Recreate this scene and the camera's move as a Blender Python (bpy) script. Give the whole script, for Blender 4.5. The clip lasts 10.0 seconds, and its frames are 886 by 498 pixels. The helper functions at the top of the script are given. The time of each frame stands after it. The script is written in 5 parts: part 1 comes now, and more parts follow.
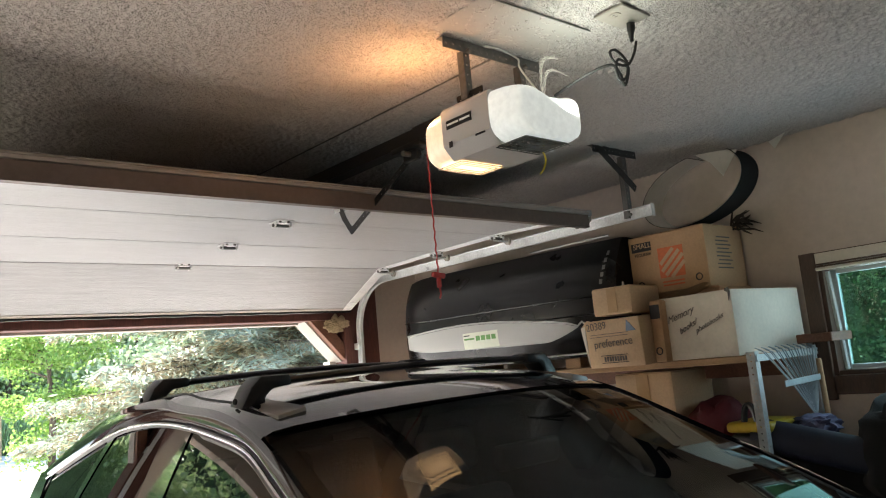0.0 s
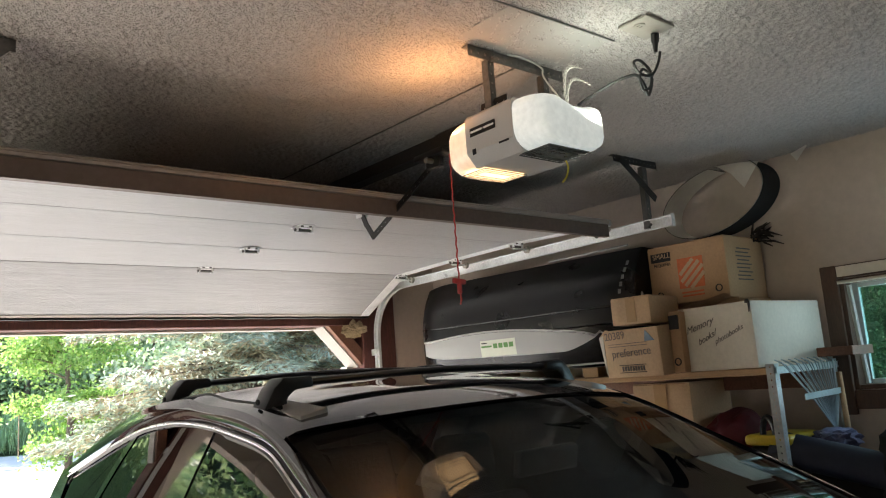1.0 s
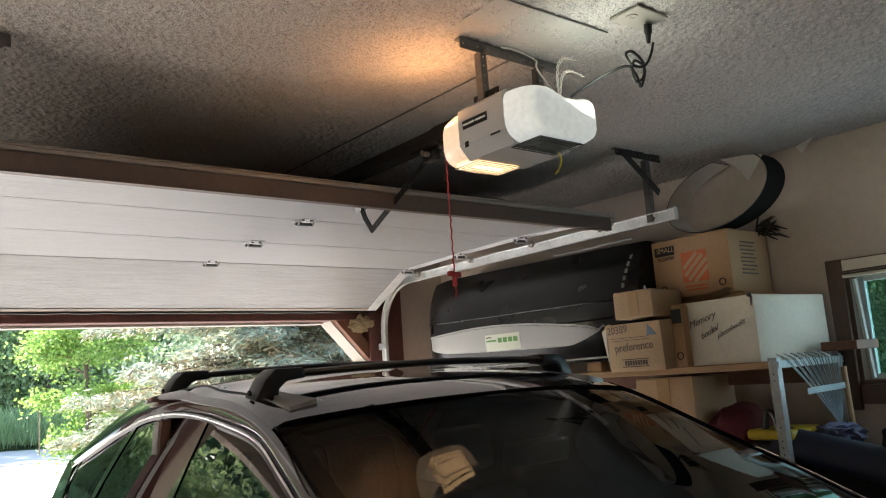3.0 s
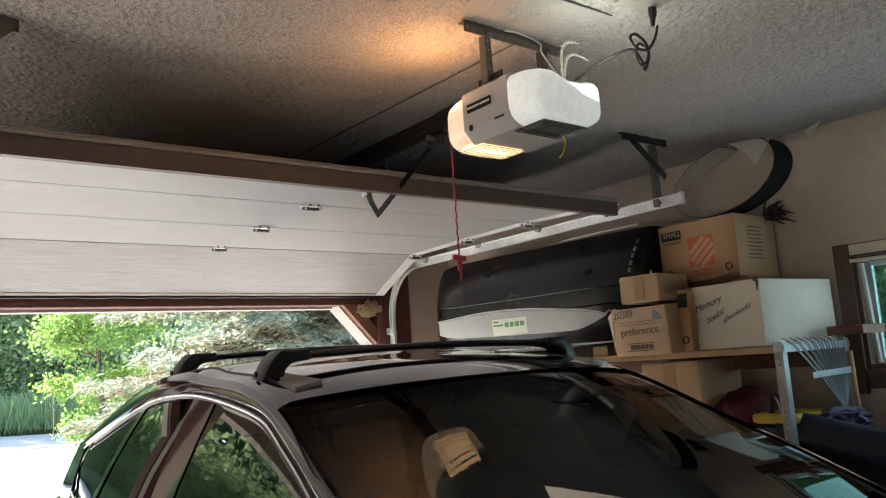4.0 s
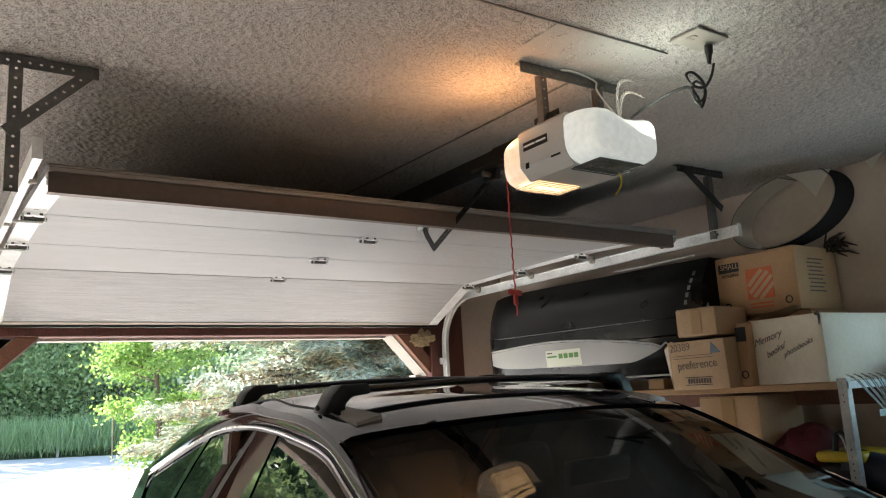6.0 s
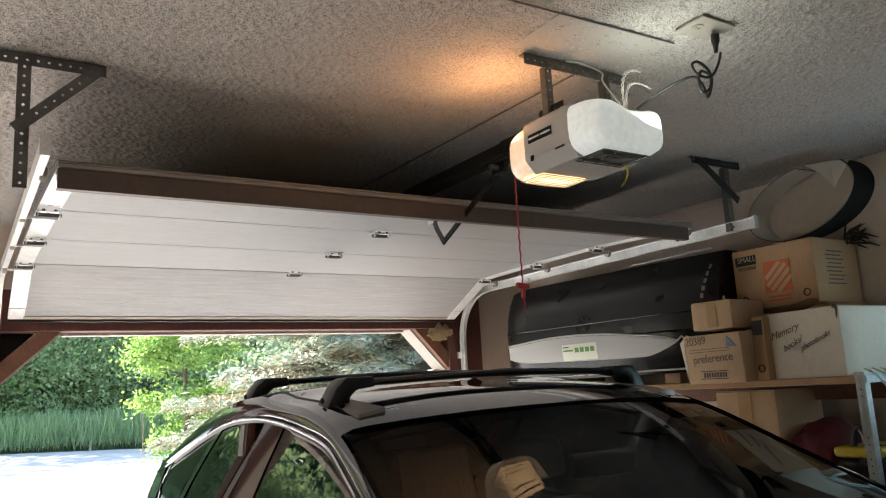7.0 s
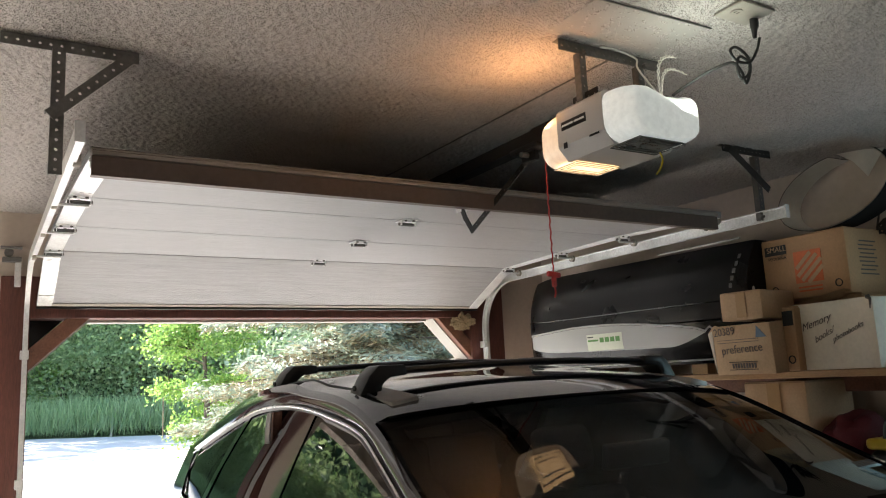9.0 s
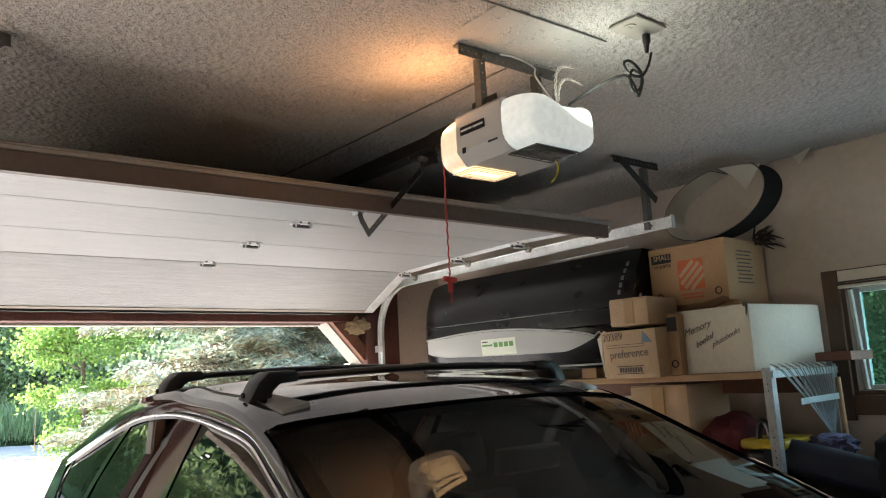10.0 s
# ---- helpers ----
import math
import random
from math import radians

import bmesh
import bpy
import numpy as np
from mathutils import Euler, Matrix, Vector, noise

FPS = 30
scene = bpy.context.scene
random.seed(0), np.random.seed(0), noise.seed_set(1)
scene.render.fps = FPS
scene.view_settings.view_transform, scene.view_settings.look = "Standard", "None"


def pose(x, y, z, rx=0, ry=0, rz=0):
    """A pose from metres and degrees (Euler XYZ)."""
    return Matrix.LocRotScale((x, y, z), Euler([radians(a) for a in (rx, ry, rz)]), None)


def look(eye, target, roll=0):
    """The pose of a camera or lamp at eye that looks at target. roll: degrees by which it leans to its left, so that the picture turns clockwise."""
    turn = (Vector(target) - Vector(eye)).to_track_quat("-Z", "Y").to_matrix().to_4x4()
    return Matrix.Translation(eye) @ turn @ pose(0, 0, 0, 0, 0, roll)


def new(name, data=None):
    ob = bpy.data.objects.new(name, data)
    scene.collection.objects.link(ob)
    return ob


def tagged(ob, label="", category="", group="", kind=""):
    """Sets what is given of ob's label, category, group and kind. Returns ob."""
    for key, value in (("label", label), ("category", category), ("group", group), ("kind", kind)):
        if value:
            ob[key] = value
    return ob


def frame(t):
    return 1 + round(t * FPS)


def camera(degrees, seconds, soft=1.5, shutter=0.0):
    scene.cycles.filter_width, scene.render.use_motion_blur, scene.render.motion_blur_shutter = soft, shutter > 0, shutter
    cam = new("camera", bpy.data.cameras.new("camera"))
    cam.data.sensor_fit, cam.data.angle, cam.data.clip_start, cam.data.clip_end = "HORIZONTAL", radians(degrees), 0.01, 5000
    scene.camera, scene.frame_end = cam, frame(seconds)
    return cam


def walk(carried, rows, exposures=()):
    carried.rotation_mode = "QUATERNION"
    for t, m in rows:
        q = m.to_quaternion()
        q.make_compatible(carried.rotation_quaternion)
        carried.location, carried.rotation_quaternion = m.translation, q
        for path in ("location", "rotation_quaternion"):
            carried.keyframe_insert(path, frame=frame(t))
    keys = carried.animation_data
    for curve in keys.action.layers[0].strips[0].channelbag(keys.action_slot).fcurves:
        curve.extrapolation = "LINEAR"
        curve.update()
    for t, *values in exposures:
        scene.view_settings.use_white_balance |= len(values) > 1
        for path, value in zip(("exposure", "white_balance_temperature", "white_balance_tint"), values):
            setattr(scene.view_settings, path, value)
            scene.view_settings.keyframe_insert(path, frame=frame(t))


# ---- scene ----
cam = camera(60.0, 10.0, soft=1.1)
PATH = [
    (0, (-1.67, -4.522, 1.671), (-0.355, -3.047, 1.976), -5.3),
    (0.5, (-1.691, -4.513, 1.665), (-0.409, -3.012, 1.989), -4.6),
    (1, (-1.697, -4.524, 1.662), (-0.414, -3.026, 1.992), -4.2),
    (1.5, (-1.701, -4.534, 1.664), (-0.421, -3.035, 2.0), -4.0),
    (2, (-1.731, -4.536, 1.652), (-0.455, -3.034, 1.99), -4.0),
    (3.5, (-1.61, -4.59, 1.639), (-0.375, -3.048, 1.949), -4.0),
    (4, (-1.637, -4.594, 1.63), (-0.408, -3.044, 1.922), -3.9),
    (4.5, (-1.672, -4.59, 1.636), (-0.453, -3.031, 1.924), -3.7),
    (5, (-1.682, -4.603, 1.661), (-0.473, -3.045, 1.994), -3.7),
    (5.5, (-1.689, -4.609, 1.67), (-0.511, -3.034, 2.031), -3.5),
    (6, (-1.679, -4.615, 1.658), (-0.557, -3.0, 2.023), -3.3),
    (7.5, (-1.6, -4.659, 1.646), (-0.549, -2.994, 1.998), -3.2),
    (8, (-1.595, -4.655, 1.64), (-0.563, -2.977, 1.986), -3.1),
    (8.5, (-1.626, -4.632, 1.643), (-0.608, -2.943, 1.977), -3.0),
    (9, (-1.655, -4.612, 1.649), (-0.625, -2.93, 1.981), -2.8),
    (9.5, (-1.667, -4.597, 1.656), (-0.49, -3.015, 1.988), -3.0),
    (10, (-1.637, -4.586, 1.653), (-0.388, -3.06, 1.982), -3.1),
]
walk(cam, [(t, look(eye, target, roll)) for t, eye, target, roll in PATH],
     [(0.0, 2.97), (0.5, 2.92), (2.0, 2.70), (4.0, 2.72), (6.0, 2.71), (8.0, 2.61), (9.0, 2.59), (9.5, 2.63), (10.0, 2.88)])

# ---- light ----
world = bpy.data.worlds.new("world")
scene.world = world
world.use_nodes = True
wn = world.node_tree
sky = wn.nodes.new("ShaderNodeTexSky")
sky.sky_type, sky.sun_disc = "NISHITA", False
sky.sun_elevation, sky.sun_rotation = radians(36), radians(-28)
wn.links.new(sky.outputs[0], wn.nodes["Background"].inputs[0])
wn.nodes["Background"].inputs[1].default_value = 0.15
sun = new("sun", bpy.data.lights.new("sun", "SUN"))
sun.data.energy, sun.data.angle, sun.data.color = 4.8, radians(0.5), (1.0, 0.93, 0.83)
sun.matrix_basis = look((-5.5, 10.3, 8.5), (0, 0, 0))


def lamp(name, kind, place, target, energy, colour, size=0.05, size_y=None):
    data = bpy.data.lights.new(name, kind)
    ob = new(name, data)
    data.energy, data.color = energy, colour
    if kind == "AREA":
        data.size = size
        if size_y:
            data.shape, data.size_y = "RECTANGLE", size_y
    else:
        data.shadow_soft_size = size
    ob.matrix_basis = look(place, target)
    return ob


# daylight in the opening of the side window
lamp("window_daylight", "AREA", (2.12, -3.45, 1.75), (0.6, -2.7, 2.15), 0.95, (0.60, 0.88, 1.0), 0.9, 0.5)
# fill light in an unseen opening added to the west wall
lamp("west_fill", "AREA", (-4.18, -3.3, 0.95), (2.0, -2.6, 1.75), 2.6, (1.0, 0.87, 0.76), 1.8, 0.9)
# lamps of the opener: a warm bulb towards the door, a cool one at the back
lamp("warm_bulb", "AREA", (-0.172, -2.785, 2.40), (-0.27, -2.80, 2.64), 0.27, (1.0, 0.48, 0.18), 0.09)
lamp("cool_bulb", "AREA", (0.06, -3.24, 2.36), (0.14, -3.32, 2.64), 0.19, (0.92, 1.0, 0.86), 0.12)

# ---- materials ----


def mat(name, colour, rough=0.6, metal=0.0, var=0.12, scale=6.0, fine=60.0, bump=0.1, bump_scale=None, stretch=(1, 1, 1),
        second=None, amount=0.5, coat=0.0, rvar=0.1, per_object=0.0, spec=0.5):
    m = bpy.data.materials.new(name)
    m.use_nodes = True
    n, l = m.node_tree.nodes, m.node_tree.links
    p = n["Principled BSDF"]
    p.inputs["Roughness"].default_value, p.inputs["Metallic"].default_value = rough, metal
    p.inputs["Coat Weight"].default_value = coat
    p.inputs["Coat Roughness"].default_value = 0.04
    p.inputs["Specular IOR Level"].default_value = spec
    co = n.new("ShaderNodeTexCoord")
    mp = n.new("ShaderNodeMapping")
    mp.inputs["Scale"].default_value = stretch
    l.new(co.outputs["Object"], mp.inputs["Vector"])
    big = n.new("ShaderNodeTexNoise")
    big.inputs["Scale"].default_value, big.inputs["Detail"].default_value = scale, 5
    small = n.new("ShaderNodeTexNoise")
    small.inputs["Scale"].default_value, small.inputs["Detail"].default_value = fine, 4
    l.new(mp.outputs[0], big.inputs["Vector"])
    l.new(mp.outputs[0], small.inputs["Vector"])
    add = n.new("ShaderNodeMath")
    add.operation = "ADD"
    l.new(big.outputs["Fac"], add.inputs[0])
    l.new(small.outputs["Fac"], add.inputs[1])
    ramp = n.new("ShaderNodeMapRange")
    ramp.inputs["From Min"].default_value, ramp.inputs["From Max"].default_value = 0.65, 1.35
    src = add.outputs[0]
    if per_object:
        info = n.new("ShaderNodeObjectInfo")
        mul = n.new("ShaderNodeMath")
        mul.operation = "MULTIPLY_ADD"
        mul.inputs[1].default_value, mul.inputs[2].default_value = per_object, -per_object / 2
        l.new(info.outputs["Random"], mul.inputs[0])
        a2 = n.new("ShaderNodeMath")
        a2.operation = "ADD"
        l.new(src, a2.inputs[0])
        l.new(mul.outputs[0], a2.inputs[1])
        src = a2.outputs[0]
    l.new(src, ramp.inputs["Value"])
    mix = n.new("ShaderNodeMix")
    mix.data_type = "RGBA"
    a = [c * (1 - var) for c in colour]
    b = [min(1, c * (1 + var)) for c in colour] if second is None else [c0 * (1 - amount) + c1 * amount for c0, c1 in zip(colour, second)]
    mix.inputs["A"].default_value, mix.inputs["B"].default_value = (*a, 1), (*b, 1)
    l.new(ramp.outputs[0], mix.inputs["Factor"])
    l.new(mix.outputs["Result"], p.inputs["Base Color"])
    rr = n.new("ShaderNodeMapRange")
    rr.inputs["To Min"].default_value, rr.inputs["To Max"].default_value = max(0.02, rough - rvar), min(1, rough + rvar)
    l.new(big.outputs["Fac"], rr.inputs["Value"])
    l.new(rr.outputs[0], p.inputs["Roughness"])
    if bump:
        bp = n.new("ShaderNodeBump")
        bp.inputs["Strength"].default_value, bp.inputs["Distance"].default_value = bump, 0.004
        tex = small
        if bump_scale:
            tex = n.new("ShaderNodeTexNoise")
            tex.inputs["Scale"].default_value, tex.inputs["Detail"].default_value = bump_scale, 3
            l.new(mp.outputs[0], tex.inputs["Vector"])
        l.new(tex.outputs["Fac"], bp.inputs["Height"])
        l.new(bp.outputs[0], p.inputs["Normal"])
    return m


def glass_mat(name, tint=(0.8, 0.85, 0.85), ior=1.5, rough=0.0):
    m = bpy.data.materials.new(name)
    m.use_nodes = True
    n, l = m.node_tree.nodes, m.node_tree.links
    n.remove(n["Principled BSDF"])
    fr = n.new("ShaderNodeFresnel")
    fr.inputs["IOR"].default_value = ior
    tr, gl, mx = n.new("ShaderNodeBsdfTransparent"), n.new("ShaderNodeBsdfGlossy"), n.new("ShaderNodeMixShader")
    tr.inputs[0].default_value = (*tint, 1)
    gl.inputs["Roughness"].default_value = rough
    l.new(fr.outputs[0], mx.inputs[0])
    l.new(tr.outputs[0], mx.inputs[1])
    l.new(gl.outputs[0], mx.inputs[2])
    l.new(mx.outputs[0], n["Material Output"].inputs[0])
    return m


def glow_mat(name, colour, strength, base=(0.8, 0.8, 0.8)):
    m = mat(name, base, 0.35, bump=0.0)
    p = m.node_tree.nodes["Principled BSDF"]
    p.inputs["Emission Color"].default_value = (*colour, 1)
    p.inputs["Emission Strength"].default_value = strength
    return m


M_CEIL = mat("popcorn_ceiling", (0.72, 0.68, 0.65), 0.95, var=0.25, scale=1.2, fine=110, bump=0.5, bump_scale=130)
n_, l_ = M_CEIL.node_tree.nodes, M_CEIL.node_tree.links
# dark specks put the shade of the popcorn pits into the base colour
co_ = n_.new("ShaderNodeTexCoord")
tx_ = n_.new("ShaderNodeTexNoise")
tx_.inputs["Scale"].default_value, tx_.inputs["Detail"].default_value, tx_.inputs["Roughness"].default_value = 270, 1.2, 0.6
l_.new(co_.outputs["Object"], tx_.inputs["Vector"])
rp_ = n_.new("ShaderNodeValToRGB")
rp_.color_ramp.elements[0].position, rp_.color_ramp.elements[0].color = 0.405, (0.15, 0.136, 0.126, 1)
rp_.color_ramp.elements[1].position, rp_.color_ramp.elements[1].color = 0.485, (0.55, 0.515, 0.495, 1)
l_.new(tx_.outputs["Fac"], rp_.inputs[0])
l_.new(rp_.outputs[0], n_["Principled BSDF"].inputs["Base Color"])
M_SMOOTH = mat("smooth_plaster", (0.40, 0.38, 0.36), 0.85, var=0.05, scale=3, fine=40, bump=0.05)
M_WALL = mat("painted_wall", (0.58, 0.495, 0.43), 0.85, var=0.08, scale=1.5, fine=30, bump=0.08)
M_FLOOR = mat("concrete_floor", (0.58, 0.545, 0.50), 0.75, var=0.25, scale=1.5, fine=40, bump=0.15)
M_RED = mat("red_brown_wood", (0.115, 0.040, 0.030), 0.6, var=0.35, scale=3, fine=30, bump=0.3, stretch=(6, 6, 0.8))
M_BROWNWOOD = mat("brown_brace_wood", (0.17, 0.075, 0.045), 0.65, var=0.35, scale=4, fine=30, bump=0.3, stretch=(3, 3, 3))
M_TRIMWHITE = mat("white_trim", (0.36, 0.33, 0.29), 0.6, var=0.06)
M_DOOR = mat("door_white_steel", (0.36, 0.36, 0.372), 0.36, var=0.22, scale=4, fine=30, bump=0.9, bump_scale=26, stretch=(1.0, 16, 16), rvar=0.1)
M_DOOREDGE = mat("door_edge_steel", (0.38, 0.33, 0.30), 0.5, metal=0.3, var=0.1)
M_STRUT = mat("strut_brown_steel", (0.13, 0.095, 0.08), 0.5, metal=0.4, var=0.15, scale=3)
M_GALV = mat("galvanised_steel", (0.78, 0.79, 0.79), 0.32, metal=0.3, var=0.18, scale=12, fine=90, bump=0.05)
M_OLDGALV = mat("dull_perforated_steel", (0.15, 0.145, 0.14), 0.5, metal=0.5, var=0.25, scale=10, fine=80)
M_BLACKSTEEL = mat("black_steel", (0.008, 0.0075, 0.0075), 0.40, metal=0.0, var=0.3, spec=0.4)
M_HOLE = mat("dark_hole", (0.01, 0.01, 0.01), 0.9, bump=0)

# ---- mesh helpers ----


def quad_box(bm, x0, x1, y0, y1, z0, z1, bevel=0.0, seg=2):
    r = bmesh.ops.create_cube(bm, size=1)
    bmesh.ops.scale(bm, vec=(abs(x1 - x0), abs(y1 - y0), abs(z1 - z0)), verts=r["verts"])
    bmesh.ops.translate(bm, vec=((x0 + x1) / 2, (y0 + y1) / 2, (z0 + z1) / 2), verts=r["verts"])
    if bevel:
        edges = {e for v in r["verts"] for e in v.link_edges}
        bmesh.ops.bevel(bm, geom=list(edges), offset=bevel, segments=seg, affect="EDGES", profile=0.5)
    return bm


def box(x0, x1, y0, y1, z0, z1, bevel=0.0, seg=2):
    return quad_box(bmesh.new(), x0, x1, y0, y1, z0, z1, bevel, seg)


def turned(bm, m):
    bmesh.ops.transform(bm, matrix=m, verts=bm.verts)
    return bm


def prism(pts, axis, a, b, bevel=0.0):
    """A polygon of two coordinates, drawn out along an axis from a to b."""
    bm = bmesh.new()

    def full(u, v, w):
        return {"x": (w, u, v), "y": (u, w, v), "z": (u, v, w)}[axis]
    lo = [bm.verts.new(full(u, v, a)) for u, v in pts]
    hi = [bm.verts.new(full(u, v, b)) for u, v in pts]
    n = len(pts)
    bm.faces.new(lo), bm.faces.new(hi)
    for i in range(n):
        bm.faces.new((lo[i], lo[(i + 1) % n], hi[(i + 1) % n], hi[i]))
    bmesh.ops.recalc_face_normals(bm, faces=bm.faces)
    if bevel:
        bmesh.ops.bevel(bm, geom=list(bm.edges), offset=bevel, segments=2, affect="EDGES", profile=0.5)
    return bm


def loft(rings, closed=True, caps=True, bm=None):
    bm = bm or bmesh.new()
    rows = [[bm.verts.new(p) for p in r] for r in rings]
    n = len(rings[0])
    for a, b in zip(rows, rows[1:]):
        for i in range(n if closed else n - 1):
            bm.faces.new((a[i], a[(i + 1) % n], b[(i + 1) % n], b[i]))
    if caps and closed:
        bm.faces.new(rows[0]), bm.faces.new(rows[-1])
    bmesh.ops.recalc_face_normals(bm, faces=bm.faces)
    return bm


def sweep(pts, r, n=8, bm=None, flat=1.0):
    """A round bar along points; r may be a list."""
    pts = [Vector(p) for p in pts]
    rings = []
    side = None
    for i, p in enumerate(pts):
        d = (pts[min(i + 1, len(pts) - 1)] - pts[max(i - 1, 0)]).normalized()
        if side is None:
            side = d.orthogonal().normalized()
        side = (side - d * side.dot(d)).normalized()
        up = d.cross(side)
        rr = r[i] if isinstance(r, (list, tuple)) else r
        rings.append([p + side * (rr * math.cos(2 * math.pi * k / n)) + up * (rr * flat * math.sin(2 * math.pi * k / n)) for k in range(n)])
    return loft(rings, bm=bm)


def plate_between(p, q, width, thick, up=(0, 0, 1)):
    """A flat bar from p to q; up: roughly the normal of its broad side."""
    p, q, up = Vector(p), Vector(q), Vector(up)
    d = (q - p).normalized()
    s = d.cross(up).normalized()
    u = s.cross(d)
    m = Matrix((s, d, u)).transposed().to_4x4()
    m.translation = (p + q) / 2
    return turned(box(-width / 2, width / 2, -(q - p).length / 2, (q - p).length / 2, -thick / 2, thick / 2, min(thick, width) * 0.2, 1), m)


def perforated(length, width=0.032, thick=0.003, pitch=0.027, hole=0.0042):
    """A flat bar along x from 0, its broad side facing y, with a row of real holes."""
    bm = bmesh.new()
    n = max(1, int(length / pitch))
    pitch = length / n
    k = 8
    for face_y in (-thick / 2, thick / 2):
        for i in range(n):
            cx = (i + 0.5) * pitch
            ring, outer = [], []
            for j in range(k):
                a = 2 * math.pi * j / k
                c, s = math.cos(a), math.sin(a)
                ring.append(bm.verts.new((cx + hole * c, face_y, hole * s)))
                m = max(abs(c), abs(s))
                outer.append(bm.verts.new((cx + pitch / 2 * c / m, face_y, width / 2 * s / m)))
            for j in range(k):
                bm.faces.new((ring[j], ring[(j + 1) % k], outer[(j + 1) % k], outer[j]))
            if face_y < 0:
                keep = ring
                bm.verts.ensure_lookup_table()
    # rims
    for s in (-1, 1):
        v = [bm.verts.new(c) for c in ((0, -thick / 2, s * width / 2), (length, -thick / 2, s * width / 2), (length, thick / 2, s * width / 2), (0, thick / 2, s * width / 2))]
        bm.faces.new(v)
    for x in (0, length):
        v = [bm.verts.new(c) for c in ((x, -thick / 2, -width / 2), (x, thick / 2, -width / 2), (x, thick / 2, width / 2), (x, -thick / 2, width / 2))]
        bm.faces.new(v)
    bmesh.ops.remove_doubles(bm, verts=bm.verts, dist=0.0004)
    bmesh.ops.recalc_face_normals(bm, faces=bm.faces)
    return bm


def aim(p, q, face):
    """A pose whose x axis runs from p to q and whose y axis is nearest to face."""
    p, q, f = Vector(p), Vector(q), Vector(face)
    x = (q - p).normalized()
    y = (f - x * f.dot(x)).normalized()
    m = Matrix((x, y, x.cross(y))).transposed().to_4x4()
    m.translation = p
    return m


def as_mesh(name, bm, material, smooth=False):
    me = bpy.data.meshes.new(name)
    bm.to_mesh(me)
    bm.free()
    if material:
        me.materials.append(material)
    if smooth:
        me.polygons.foreach_set("use_smooth", [True] * len(me.polygons))
        me.set_sharp_from_angle(angle=radians(38))
    return me


def part(name, bm, material, parent, label="", smooth=False):
    ob = new(name, as_mesh(name, bm, material, smooth))
    ob.parent = parent
    ob.matrix_parent_inverse = parent.matrix_basis.inverted() if parent.parent is None else Matrix()
    if label:
        tagged(ob, label)
    return ob


def thing(name, place, label, category, group="", kind=""):
    ob = new(name)
    ob.empty_display_size = 0.1
    ob.matrix_basis = pose(*place)
    return tagged(ob, label, category, group, kind)


def solid(name, bm, material, label, category, kind="", smooth=False, group=""):
    ob = new(name, as_mesh(name, bm, material, smooth))
    return tagged(ob, label, category, group, kind)


def join(*bms):
    out = bmesh.new()
    for b in bms:
        me = bpy.data.meshes.new("tmp")
        b.to_mesh(me)
        b.free()
        out.from_mesh(me)
        bpy.data.meshes.remove(me)
    return out


def lettering(text, size, m, depth=0.0006, shear=0.0):
    cu = bpy.data.curves.new("text", "FONT")
    cu.body, cu.size, cu.extrude, cu.align_x, cu.align_y = text, size, depth, "LEFT", "BOTTOM"
    cu.shear = shear
    ob = bpy.data.objects.new("text", cu)
    scene.collection.objects.link(ob)
    me = bpy.data.meshes.new_from_object(ob.evaluated_get(bpy.context.evaluated_depsgraph_get()))
    bpy.data.objects.remove(ob)
    bm = bmesh.new()
    bm.from_mesh(me)
    bpy.data.meshes.remove(me)
    return turned(bm, m)


# ---- structure ----
ZC, XR, XL, YB = 2.64, 2.05, -4.2, -7.6
DL, DR = -1.42, 1.36

solid("floor", box(XL, XR + 0.2, YB, 0.0, -0.15, 0.0), M_FLOOR, "worn grey concrete garage floor", "floor", "structure")
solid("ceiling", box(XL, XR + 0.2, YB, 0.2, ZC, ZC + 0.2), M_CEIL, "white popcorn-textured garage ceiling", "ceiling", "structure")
# front wall round the door opening; second, unseen opening added for daylight
solid("wall_north", join(box(DL - 0.24, DL - 0.14, 0.0, 0.18, 0, ZC), box(-3.1, DL - 0.24, 0.0, 0.18, 2.12, ZC), box(XL, -3.1, 0.0, 0.18, 0, ZC), box(DR + 0.285, XR + 0.2, 0.0, 0.18, 0, ZC),
                         box(DL - 0.14, DR + 0.285, 0.0, 0.18, 2.29, ZC)), M_WALL, "painted plaster wall round the garage door", "wall", "structure")
# window wall
WY0, WY1, WZ0, WZ1 = -4.0, -2.982, 1.47, 1.985
solid("wall_east", join(box(XR, XR + 0.16, WY1, 0.0, 0, ZC), box(XR, XR + 0.16, YB, WY0, 0, ZC),
                        box(XR, XR + 0.16, WY0, WY1, 0, WZ0), box(XR, XR + 0.16, WY0, WY1, WZ1, ZC)), M_WALL, "beige painted garage side wall", "wall", "structure")
# west wall with an opening added out of view for the fill lamp
solid("wall_west", join(box(XL - 0.16, XL, YB, -4.25, -0.15, ZC + 0.2), box(XL - 0.16, XL, -2.35, 0.18, -0.15, ZC + 0.2), box(XL - 0.16, XL, -4.25, -2.35, -0.15, 0.45), box(XL - 0.16, XL, -4.25, -2.35, 1.45, ZC + 0.2)), M_WALL, "beige painted garage wall", "wall", "structure")
solid("wall_south", box(XL, XR + 0.2, YB - 0.16, YB, -0.15, ZC + 0.2), M_WALL, "beige painted rear garage wall", "wall", "structure")

